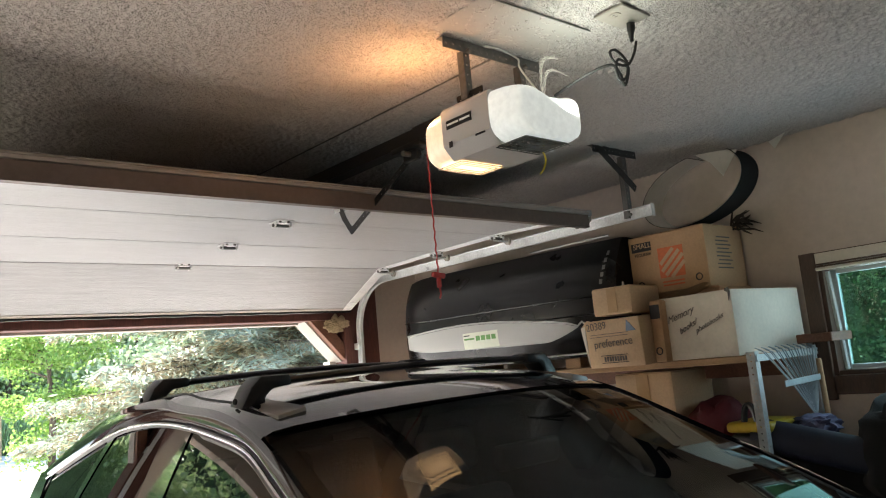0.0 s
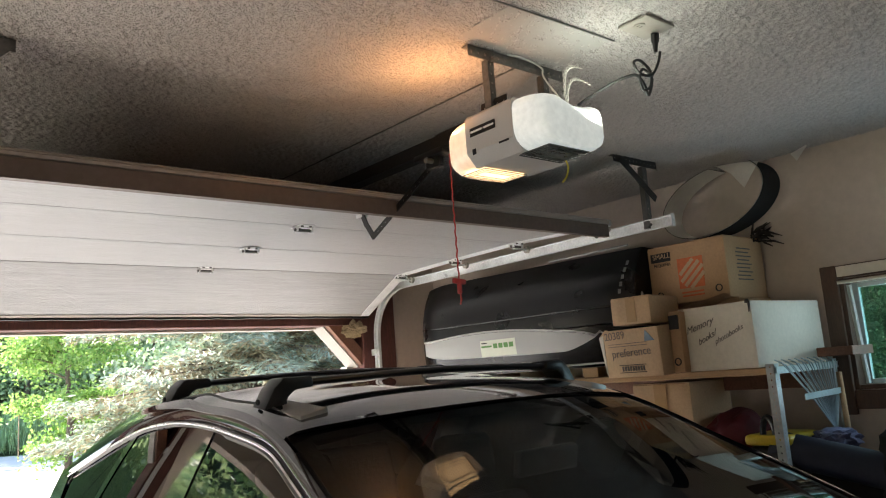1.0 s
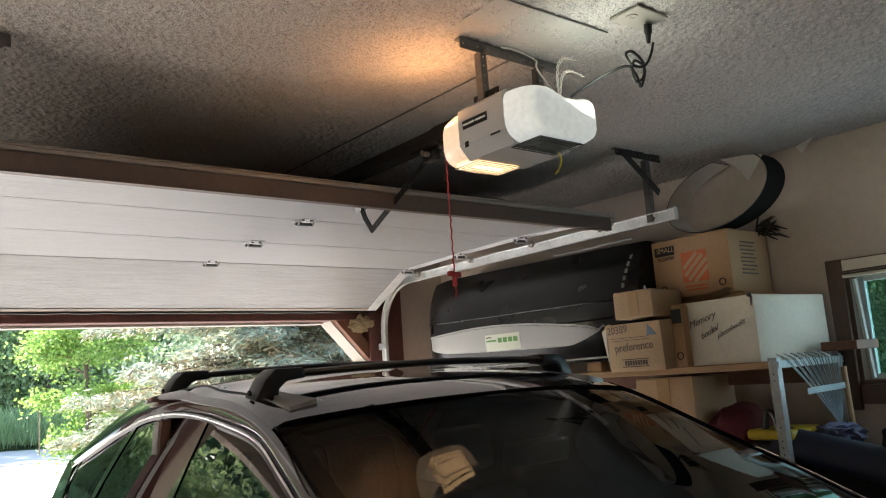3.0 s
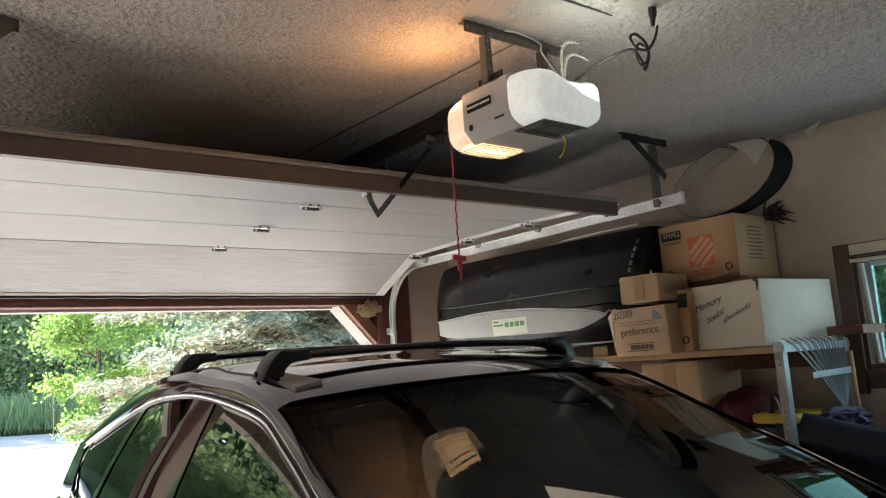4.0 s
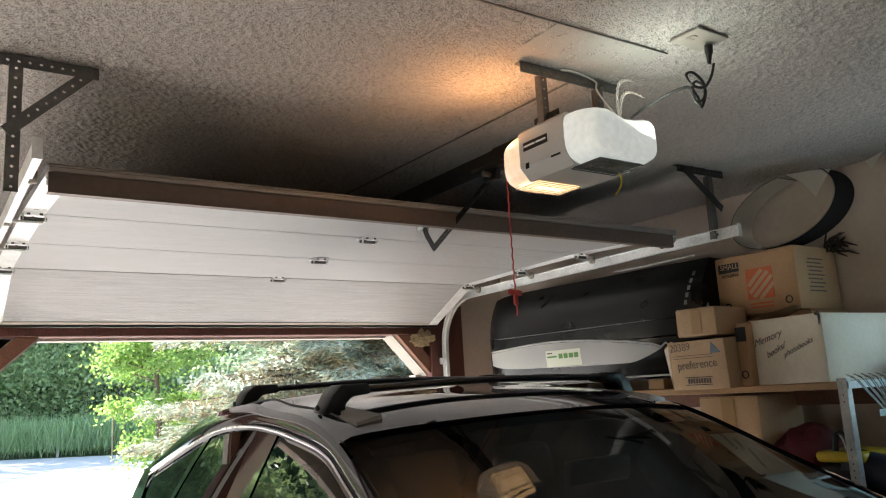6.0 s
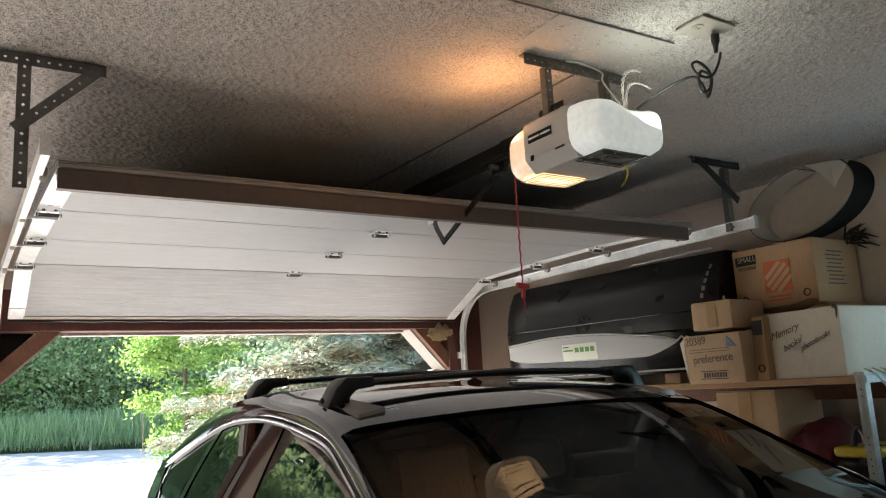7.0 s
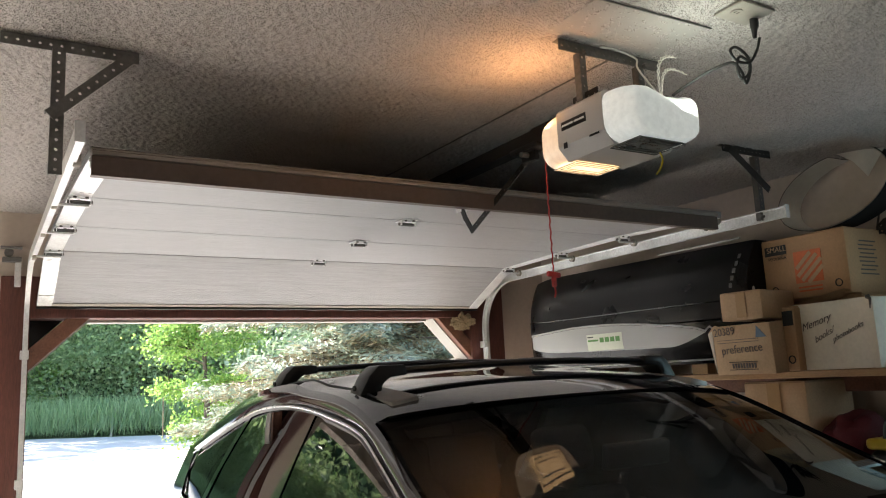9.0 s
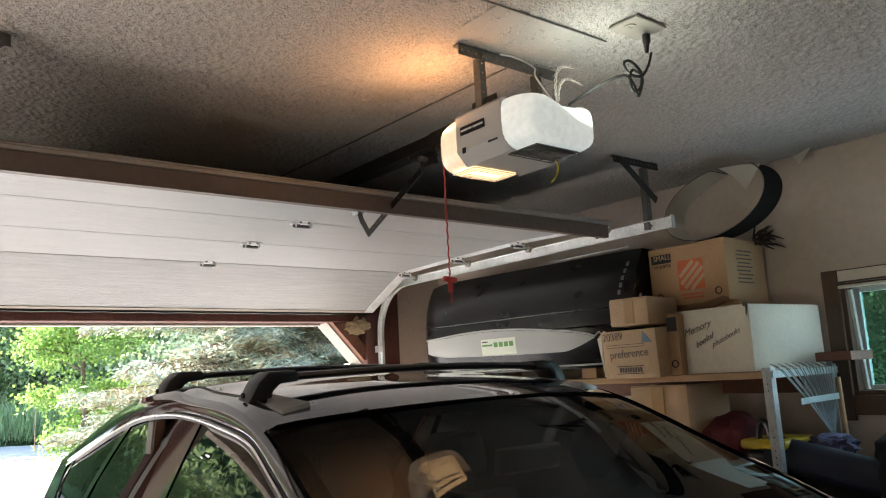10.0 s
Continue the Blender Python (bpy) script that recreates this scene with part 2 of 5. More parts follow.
# timber frame of the door opening
fr = thing("door_frame", (0, 0, 0), "dark red-brown stained timber frame of the garage opening", "door frame", kind="structure")
part("jamb", box(DL - 0.14, DL, -0.02, 0.20, 0, 2.29, 0.004, 1), M_RED, fr)
part("jamb", box(DR, DR + 0.285, -0.02, 0.20, 0, 2.29, 0.004, 1), M_RED, fr)
part("header", box(DL, DR, -0.02, 0.20, 2.066, 2.29, 0.004, 1), M_RED, fr)
for s, x0 in ((1, DL), (-1, DR)):
    w = 0.29 if s > 0 else 0.262
    part("corner_brace", prism([(x0, 1.790), (x0 + s * w, 2.066), (x0 + s * (w - 0.115), 2.066), (x0, 1.790 + 0.115)], "y", 0.0, 0.11, 0.003), M_BROWNWOOD, fr)
    part("white_edge_trim", prism([(x0, 1.777), (x0 + s * (w + 0.014), 2.066), (x0 + s * w, 2.066), (x0, 1.790)], "y", 0.05, 0.20), M_TRIMWHITE, fr, "thin white outer trim strip")
    part("backing_board", prism([(x0, 1.905), (x0 + s * 0.17, 2.066), (x0, 2.066)], "y", 0.12, 0.15), M_BLACKSTEEL if s > 0 else M_RED, fr)
part("white_edge_trim", box(DL + 0.30, DR - 0.30, 0.1, 0.2, 2.052, 2.066), M_TRIMWHITE, fr, "thin white outer trim strip")
part("white_edge_trim", box(DR - 0.055, DR, 0.12, 0.2, 0.0, 1.785), M_TRIMWHITE, fr, "white outer trim board")

# ---- sectional door, open under the ceiling ----
door = thing("garage_door", (0, -1.1, 2.36), "white embossed steel sectional garage door, rolled open", "garage door")
ZD = 2.365
joints = [(-2.235, 2.342), (-1.606, ZD), (-1.087, ZD - 0.006), (-0.54, ZD - 0.02), (-0.085, 2.125)]
DX0, DX1 = -1.395, 1.375


def door_section(a, b):
    (y0, z0), (y1, z1) = a, b
    g = 0.0022
    d = Vector((0, y1 - y0, z1 - z0))
    L = d.length
    bm = box(DX0, DX1, g, L - g, 0.0, 0.030, 0.004, 2)
    return turned(bm, Matrix.Translation((0, y0, z0)) @ Matrix.Rotation(math.atan2(z1 - z0, y1 - y0), 4, "X"))


for a, b in zip(joints, joints[1:]):
    part("door_section", door_section(a, b), M_DOOR, door)
part("top_strut", join(box(DX0, DX1 - 0.085, -2.275, -2.268, 2.277, 2.333, 0.001, 1), box(DX0, DX1 - 0.085, -2.275, -2.215, 2.329, 2.333),
                       box(DX0, DX1 - 0.085, -2.275, -2.245, 2.273, 2.277)), M_STRUT, door, "dark brown steel stiffening strut")
part("top_rail", join(box(DX0, DX1 - 0.07, -2.272, -2.2365, 2.3365, 2.352, 0.003, 1), box(DX0, DX1 - 0.07, -2.262, -2.2365, 2.3525, 2.362, 0.003, 1)), M_DOOREDGE, door, "dull metal top edge")

# ---- car ----
M_PAINT = mat("black_car_paint", (0.012, 0.011, 0.016), 0.05, var=0.2, scale=2, fine=20, bump=0.0, coat=1.0, rvar=0.02, spec=0.6)
M_BAND = mat("satin_dark_band", (0.10, 0.095, 0.098), 0.35, metal=0.3, var=0.1, bump=0)
M_CHROME = mat("satin_chrome", (0.50, 0.49, 0.48), 0.25, metal=1.0, var=0.04, bump=0)
M_BLACKPL = mat("black_plastic", (0.007, 0.007, 0.0075), 0.36, var=0.2, scale=8, fine=120, bump=0.06, spec=0.4)
M_RUBBER = mat("tyre_rubber", (0.02, 0.02, 0.02), 0.8, var=0.2)
M_SEAT = mat("dark_seat_fabric", (0.012, 0.012, 0.013), 0.85, var=0.2, fine=200, bump=0.2)
M_DASH = mat("dark_dashboard", (0.010, 0.0095, 0.0095), 0.7, var=0.2, fine=150, bump=0.15)
M_LINER = mat("grey_headliner", (0.022, 0.021, 0.020), 0.9, var=0.1)
M_PAPER = mat("white_paper", (0.75, 0.75, 0.72), 0.8, var=0.04)
M_GLASS = glass_mat("car_glass", (0.30, 0.325, 0.32), 1.5)
M_SIDEGLASS = glass_mat("side_glass", (0.22, 0.24, 0.235), 1.55)
M_DARKGLASS = glass_mat("tinted_glass", (0.03, 0.034, 0.033), 2.1)
M_LAMPRED = mat("red_lamp_plastic", (0.25, 0.01, 0.01), 0.2, coat=1.0, bump=0)
CX = -0.09


def interp(table, y):
    """A smooth curve through (y, value) points."""
    if y <= table[0][0]:
        return table[0][1]
    for i, ((y0, v0), (y1, v1)) in enumerate(zip(table, table[1:])):
        if y <= y1:
            h = y1 - y0
            ya, va = table[max(i - 1, 0)]
            yb, vb = table[min(i + 2, len(table) - 1)]
            m0 = (v1 - va) / (y1 - ya) * h
            m1 = (vb - v0) / (yb - y0) * h
            t = (y - y0) / h
            return (2 * t ** 3 - 3 * t * t + 1) * v0 + (t ** 3 - 2 * t * t + t) * m0 + (3 * t * t - 2 * t ** 3) * v1 + (t ** 3 - t * t) * m1
    return table[-1][1]


def half_width(y, z):
    w = 0.895 if z < 0.98 else 0.875 - (z - 0.98) * 0.31
    w -= 0.035 * max(0.0, y + 2.25) ** 2
    w -= 0.16 * max(0.0, -3.6 - y) ** 2
    return w


WIN_TOP = [(-3.620, 1.070), (-3.400, 1.210), (-3.200, 1.318), (-3.049, 1.401), (-2.940, 1.453), (-2.790, 1.519), (-2.618, 1.551), (-2.365, 1.580), (-2.143, 1.588), (-1.882, 1.572), (-1.674, 1.535), (-1.356, 1.463), (-0.980, 1.378)]
BELT = [(-3.62, 1.045), (-2.6, 1.075), (-1.7, 1.115), (-0.98, 1.20)]
ROOF_EDGE = [(-3.750, 1.090), (-3.400, 1.280), (-3.140, 1.400), (-2.830, 1.545), (-2.600, 1.607), (-2.300, 1.636), (-2.149, 1.655), (-1.751, 1.625), (-1.409, 1.549), (-1.041, 1.447), (-0.800, 1.380)]
ys_top = [-3.62 + i * (2.64 / 72) for i in range(73)]


def side_pt(s, y, z, out=0.0):
    return (CX + s * (half_width(y, z) + out), y, z)


def strip(s, lower, upper, out=0.0, rows=4):
    """A skin between two lists of (y, z) on one side of the car."""
    rings = []
    for k in range(rows + 1):
        t = k / rows
        rings.append([side_pt(s, a[0] * (1 - t) + b[0] * t, a[1] * (1 - t) + b[1] * t, out + 0.012 * math.sin(math.pi * t)) for a, b in zip(lower, upper)])
    return loft(rings, closed=False)


def roof_z(x, y):
    u = min(1.0, abs(x) / 0.66)
    return interp(ROOF_EDGE, y) + 0.035 * (1 - u ** 2.4)


car = thing("car", (CX, -2.6, 0.0), "black crossover car with roof bars, parked nose-in", "car")
# lower body
rings = []
for y, top, low, w in ((-4.83, 0.72, 0.35, 0.62), (-4.78, 0.80, 0.28, 0.76), (-4.55, 0.90, 0.24, 0.86), (-4.1, 0.985, 0.22, 0.90), (-3.72, 1.04, 0.2, 0.905), (-3.2, 1.05, 0.2, 0.905),
                       (-2.4, 1.085, 0.2, 0.905), (-1.6, 1.12, 0.2, 0.905), (-1.0, 1.20, 0.22, 0.925), (-0.72, 1.235, 0.25, 0.905), (-0.5, 1.10, 0.30, 0.84), (-0.42, 0.8, 0.36, 0.72)):
    k = []
    for i in range(25):
        a = math.pi * i / 24
        k.append((CX - w * math.copysign(abs(math.cos(a)) ** 0.30, math.cos(a)) * (0.965 if y > -3.7 else 1), y, low + (top - low) * (math.sin(a) ** 0.35 if 0 < i < 24 else 0)))
    rings.append(k)
part("body", loft(rings), M_PAINT, car, smooth=True)
# side skins: cant rail, pillars
for s in (-1, 1):
    lo = [(y, interp(WIN_TOP, y)) for y in ys_top]
    hi = [(min(-0.82, y * 1.0 + (-0.06 if y < -2.9 else 0.10 * max(0, y + 1.4))), 0) for y in ys_top]
    hi = [(y, max(interp(ROOF_EDGE, y), interp(WIN_TOP, min(y, -0.98)) + 0.012)) for y, _ in hi]
    part("cant_rail", strip(s, lo, hi), M_PAINT, car, smooth=True)
    trim = [side_pt(s, y, interp(WIN_TOP, y) - 0.004, 0.008) for y in ys_top]
    part("window_trim", sweep(trim, 0.005, 6), M_CHROME, car, "bright satin chrome window surround", True)
    band = [(y, interp(WIN_TOP, y)) for y in ys_top[:-4]]
    part("window_band", strip(s, [(y + (0.012 if y < -2.5 else 0), z - (0.016 if y > -2.5 else 0.022)) for y, z in band], band, -0.0005, 2), M_BAND, car, "satin dark window channel", True)
    trim = [side_pt(s, y, interp(BELT, y), 0.008) for y in ys_top]
    part("belt_trim", sweep(trim, 0.007, 6), M_CHROME, car, "bright chrome belt line strip", True)
    for name, y0, y1, l0, l1 in (("front_door_glass", -3.62, -2.42, 0, 0.22), ("rear_door_glass", -2.26, -1.80, 0.16, 0.44), ("quarter_glass", -1.75, -0.98, 0.44, 0)):
        yy = [y0 + (y1 - y0) * i / 16 for i in range(17)]
        yb = [y0 + l0 + (y1 + l1 - y0 - l0) * i / 16 for i in range(17)]
        ob = part(name, strip(s, [(y, interp(BELT, y)) for y in yb], [(y, interp(WIN_TOP, y)) for y in yy], -0.006), M_SIDEGLASS if name[0] == "f" else M_DARKGLASS, car, smooth=True)
        ob.visible_shadow = False
    for name, y0, y1, lean in (("centre_pillar", -2.425, -2.25, 0.19), ("rear_pillar", -1.805, -1.745, 0.44)):
        part(name, strip(s, [(y0 + lean, interp(BELT, y0)), (y1 + lean, interp(BELT, y1))], [(y0, interp(WIN_TOP, y0)), (y1, interp(WIN_TOP, y1))], -0.002), M_PAINT, car, "glossy black pillar cover", True)
for s in (-1, 1):
    lo = [(-0.99, 1.10), (-0.87, 1.10), (-0.75, 1.08), (-0.632, 1.055)]
    hi = [(-0.99, interp(ROOF_EDGE, -0.99)), (-0.92, interp(ROOF_EDGE, -0.92)), (-0.85, interp(ROOF_EDGE, -0.85)), (-0.79, 1.388)]
    part("rear_quarter_panel", strip(s, lo, hi, 0.003), M_PAINT, car, smooth=True)
# inner trim behind the pillars and below the windows, added to block stray daylight
for s in (-1, 1):
    yy = [-2.2 + 0.1 * k for k in range(14)]
    part("side_trim", strip(s, [(y, 0.98) for y in yy], [(y, interp(BELT, y) + 0.012) for y in yy], -0.035, 2), M_DASH, car, smooth=True)
    part("pillar_trim", strip(s, [(-1.40, interp(BELT, -1.4)), (-1.26, interp(BELT, -1.26))], [(-1.83, interp(WIN_TOP, -1.83)), (-1.72, interp(WIN_TOP, -1.72))], -0.03), M_DASH, car, smooth=True)
# roof
rings = []
for i in range(33):
    y = -2.80 + i * (1.30 / 32)
    row = []
    for j in range(33):
        u = -1 + 2 * j / 32
        w = half_width(y, interp(ROOF_EDGE, y)) + 0.004
        bow = -0.13 * (1 - u * u) * (1 - i / 32) ** 3
        row.append((CX + u * w, y + bow, roof_z(u * 0.66, y) - (0.02 * max(0, (abs(u) - 0.93) / 0.07))))
    rings.append(row)
part("roof", loft(rings, closed=False), M_PAINT, car, smooth=True)
# windscreen
rings = []
for i in range(17):
    t = i / 16
    row = []
    for j in range(25):
        u = -1 + 2 * j / 24
        y = -2.80 + (-3.70 + 2.80) * t
        ze = interp(ROOF_EDGE, y)
        w = half_width(y, ze) - 0.015 + 0.01 * t
        row.append((CX + u * w, y - (0.13 + 0.13 * t) * (1 - u * u), ze + 0.035 * (1 - t) * (1 - u * u) - 0.006 - 0.05 * t * (1 - u * u)))
    rings.append(row)
glass_rows = rings
ws = part("windscreen", loft(rings, closed=False), M_GLASS, car, smooth=True)
ws.visible_shadow = False


def on_screen(u, t, lift=0.0):
    i, j = t * 16, (u + 1) * 12
    i0, j0 = min(15, int(i)), min(23, int(j))
    fi, fj = i - i0, j - j0
    p = [Vector(glass_rows[a][b]) for a, b in ((i0, j0), (i0, j0 + 1), (i0 + 1, j0), (i0 + 1, j0 + 1))]
    return p[0] * (1 - fi) * (1 - fj) + p[1] * (1 - fi) * fj + p[2] * fi * (1 - fj) + p[3] * fi * fj + Vector((0, -0.4, 0.9)) * lift


# black ceramic border inside the glass
for pts in ([(-0.99 + 0 * k, k / 16) for k in range(17)], [(0.99, k / 16) for k in range(17)]):
    sgn = 1 if pts[0][0] < 0 else -1
    part("screen_border", loft([[on_screen(u, t, -0.004) for u, t in pts], [on_screen(u + sgn * 0.055, t, -0.004) for u, t in pts]], closed=False), M_BLACKPL, car)
part("screen_border", loft([[on_screen(-0.97 + k * 1.94 / 24, 0.0, -0.004) for k in range(25)], [on_screen(-0.97 + k * 1.94 / 24, 0.05, -0.004) for k in range(25)]], closed=False), M_BLACKPL, car)
# hatch: sloping rear screen
rings = []
for i in range(13):
    t = i / 12
    y = -1.50 + 0.72 * t
    ze = interp(ROOF_EDGE, y)
    rings.append([(CX + (-1 + 2 * j / 16) * (half_width(y, ze) - 0.01), y + 0.06 * (1 - (-1 + j / 8) ** 2), ze + 0.035 * (1 - t) * (1 - (-1 + j / 8) ** 2)) for j in range(17)])
ob = part("rear_screen", loft(rings, closed=False), M_DARKGLASS, car, smooth=True)
ob.visible_shadow = False
rings = []
for i in range(6):
    t = i / 5
    rings.append([(CX + (-1 + j / 8) * (0.655 + 0.085 * t), -0.795 + 0.16 * t + 0.06 * (1 - (-1 + j / 8) ** 2), 1.392 - 0.33 * t) for j in range(17)])
part("tailgate", loft(rings, closed=False), M_PAINT, car, smooth=True)
for s in (-1, 1):
    part("tail_lamp", turned(box(-0.16, 0.16, -0.05, 0.05, -0.06, 0.06, 0.03, 3), pose(CX + s * 0.66, -0.66, 1.09, 0, 0, s * -25)), M_LAMPRED, car, smooth=True)
    for y in (-4.0, -1.25):
        def ring_wheel(r0, r1, w):
            prof = [(r0, -w / 2), (r1 - 0.02, -w / 2), (r1, -w / 2 + 0.03), (r1, w / 2 - 0.03), (r1 - 0.02, w / 2), (r0, w / 2)]
            return loft([[(q, r * math.cos(a), r * math.sin(a)) for r, q in prof] for a in [2 * math.pi * k / 32 for k in range(33)]], caps=False)
        wheel = part("wheel", turned(ring_wheel(0.06, 0.23, 0.16), pose(CX + s * 0.80, y, 0.33)), M_GALV, car, smooth=True)
        part("tyre", turned(ring_wheel(0.22, 0.33, 0.21), pose(CX + s * 0.80, y, 0.33)), M_RUBBER, wheel, smooth=True)

M_PAD = mat("satin_grey_pad", (0.28, 0.27, 0.265), 0.38, metal=0.5, var=0.1, bump=0.02)
# roof bars with feet
for y, zl in ((-2.57, 1.592), (-1.88, 1.617)):
    h = 0.082
    bar = [(CX - 0.585 + 1.17 * k / 20, y, zl + h + 0.015 * math.sin(math.pi * k / 20)) for k in range(21)]
    cb = part("cross_bar", loft([[(bx, by + 0.030 * math.cos(q), bz + 0.0115 * math.sin(q)) for q in [2 * math.pi * i / 14 for i in range(14)]] for bx, by, bz in bar]), M_BLACKPL, car, "black aerodynamic roof cross bar", True)
    for s in (-1, 1):
        x = CX + s * 0.585
        prof = [(0.055, -0.012), (0.052, 0.02), (0.02, 0.075), (-0.01, 0.103), (-0.10, 0.103), (-0.105, 0.072), (-0.045, 0.066), (-0.022, 0.045), (-0.018, -0.012)]
        foot = prism([(x + s * a, zl + b) for a, b in prof], "y", y - 0.042, y + 0.042, 0.008)
        part("foot", foot, M_BLACKPL, cb, smooth=True)
        part("foot_pad", turned(box(-0.045, 0.040, -0.17 if y < -2.2 else -0.06, 0.05, -0.012, 0.012, 0.006, 2), pose(x - s * 0.008, y - 0.03, zl + 0.018, 7 if y < -2.2 else 0, s * 12)), M_PAD, cb, "grey metal clamp pad", True)
        part("foot_bolt", turned(sweep([(0, 0, 0), (s * 0.006, 0, 0)], 0.008, 10), pose(x + s * 0.046, y, zl + 0.04)), M_HOLE, cb)
# flush roof channels
for s in (-1, 1):
    pts = [(CX + s * (half_width(y, interp(ROOF_EDGE, y)) - 0.07), y, roof_z(0.58, y) - 0.001) for y in [-2.70 + 0.05 * k for k in range(18)]]
    part("roof_channel", sweep(pts, 0.005, 6), M_BLACKPL, car, smooth=True)
# interior
part("floor_pan", box(CX - 0.78, CX + 0.78, -3.7, -0.8, 0.35, 0.40), M_DASH, car)
part("dashboard", turned(box(-0.74, 0.74, -0.24, 0.24, -0.16, 0.10, 0.06, 3), pose(CX, -3.50, 0.98)), M_DASH, car, smooth=True)
part("headliner", loft([[(CX + (-1 + 2 * j / 12) * 0.60, -2.82 + i * 0.16, roof_z((-1 + j / 6) * 0.62, -2.82 + i * 0.16) - 0.035) for j in range(13)] for i in range(9)], closed=False), M_LINER, car)


def seat(x, y, w=0.50):
    st = part("seat", join(box(x - w / 2, x + w / 2, y - 0.28, y + 0.24, 0.50, 0.68, 0.05, 3),
                           turned(box(-w / 2, w / 2, -0.07, 0.07, 0, 0.62, 0.05, 3), pose(x, y + 0.26, 0.62, -16))), M_SEAT, car, smooth=True)
    part("headrest", turned(box(-0.13, 0.13, -0.045, 0.045, 0, 0.17, 0.04, 3), pose(x, y + 0.44, 1.28, -10)), M_SEAT, st, smooth=True)


seat(CX - 0.36, -2.72), seat(CX + 0.36, -2.72)
seat(CX - 0.36, -1.72, 0.62), seat(CX + 0.36, -1.72, 0.62)
# unseen panel added to block daylight through gaps at the rear
part("rear_backrest", turned(box(-0.68, 0.68, -0.05, 0.05, 0, 0.30, 0.04, 3), pose(CX, -1.38, 1.08, -14)), M_SEAT, car, smooth=True)
ring = [(0.185 * math.cos(a), 0.185 * math.sin(a), 0) for a in [2 * math.pi * k / 32 for k in range(33)]]
sw = part("steering_wheel", turned(sweep(ring, 0.015, 8), pose(CX + 0.36, -3.22, 1.03, -62)), M_BLACKPL, car, smooth=True)
part("hub", turned(join(box(-0.06, 0.06, -0.06, 0.05, -0.03, 0.01, 0.015), box(-0.18, 0.18, -0.015, 0.015, -0.012, 0.0, 0.003), box(-0.014, 0.014, -0.18, 0.0, -0.012, 0.0, 0.003)), pose(CX + 0.36, -3.22, 1.03, -62)), M_BLACKPL, sw)
part("inner_mirror", turned(box(-0.12, 0.12, -0.015, 0.015, -0.035, 0.035, 0.012, 3), pose(CX, -3.02, 1.42, 10)), M_BLACKPL, car, smooth=True)
part("paper", turned(box(-0.10, 0.10, -0.07, 0.07, 0, 0.002), pose(CX + 0.30, -3.48, 1.085, 3, 0, 12)), M_PAPER, car, "white paper lying on the dashboard")
for s in (-1, 1):
    arm = part("door_mirror", turned(box(-0.11, 0.11, -0.07, 0.07, -0.075, 0.075, 0.045, 3), pose(CX + s * 1.0, -3.35, 1.08, 0, 0, s * 12)), M_PAINT, car, smooth=True)

# ---- ceiling texture and patch ----


def popcorn(x0, x1, y0, y1, step):
    nx, ny = int((x1 - x0) / step) + 1, int((y1 - y0) / step) + 1
    rng = np.random.default_rng(4)
    h = rng.random((ny, nx))
    h = (h + np.roll(h, 1, 0) + np.roll(h, 1, 1) + np.roll(np.roll(h, 1, 0), 1, 1)) / 4
    h = np.clip((h - 0.38) / 0.3, 0, 1) ** 1.3 * (0.6 + 0.8 * rng.random((ny, nx)))
    xs, ys = np.meshgrid(np.linspace(x0, x1, nx), np.linspace(y0, y1, ny))
    jx, jy = (rng.random((2, ny, nx)) - 0.5) * step * 0.7
    co = np.stack([xs + jx, ys + jy, ZC - 0.0015 - 0.0066 * h], -1).reshape(-1, 3)
    idx = np.arange(nx * ny).reshape(ny, nx)
    q = np.stack([idx[:-1, :-1], idx[1:, :-1], idx[1:, 1:], idx[:-1, 1:]], -1).reshape(-1, 4)
    me = bpy.data.meshes.new("ceiling_texture")
    me.vertices.add(len(co)), me.loops.add(q.size), me.polygons.add(len(q))
    me.vertices.foreach_set("co", co.ravel())
    me.loops.foreach_set("vertex_index", q.ravel().astype(np.int32))
    me.polygons.foreach_set("loop_start", np.arange(0, q.size, 4, dtype=np.int32))
    me.update(calc_edges=True)
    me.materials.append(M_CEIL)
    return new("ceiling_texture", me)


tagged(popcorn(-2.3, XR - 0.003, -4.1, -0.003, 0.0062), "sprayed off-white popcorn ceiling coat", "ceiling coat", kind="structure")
solid("ceiling_patch", box(-0.27, 0.165, -3.215, -2.985, ZC - 0.0062, ZC - 0.003), M_SMOOTH, "smooth plaster patch in the ceiling", "ceiling patch", "structure")
solid("ceiling_seam", plate_between((0.047, -2.96, ZC - 0.008), (0.004, -0.6, ZC - 0.008), 0.006, 0.004), M_OLDGALV, "open joint line across the ceiling", "ceiling joint", "structure")
solid("ceiling_seam", plate_between((-1.2, -3.195, ZC - 0.010), (0.165, -3.219, ZC - 0.010), 0.005, 0.004, (0, 0, 1)), M_OLDGALV, "open joint line across the ceiling", "ceiling joint", "structure")

# ---- door fittings ----


def hinge(name, x, y, z, tilt=0.0):
    m = pose(x, y, z, tilt)
    h = part(name, turned(join(box(-0.037, 0.037, -0.045, -0.006, -0.003, 0.0, 0.001, 1), box(-0.037, 0.037, 0.006, 0.045, -0.003, 0.0, 0.001, 1),
                               box(-0.037, -0.034, -0.02, 0.02, -0.024, 0.0), box(0.034, 0.037, -0.02, 0.02, -0.024, 0.0)), m), M_GALV, door, "galvanised door hinge")
    part("hinge_pin", turned(sweep([(-0.042, 0, -0.018), (0.042, 0, -0.018)], 0.0075, 8), m), M_OLDGALV, h, smooth=True)
    for a, b in ((-0.02, -0.028), (0.02, -0.028), (0.0, 0.03)):
        part("bolt", turned(sweep([(a, b, -0.002), (a, b, -0.009)], 0.006, 6), m), M_OLDGALV, h)
    return h


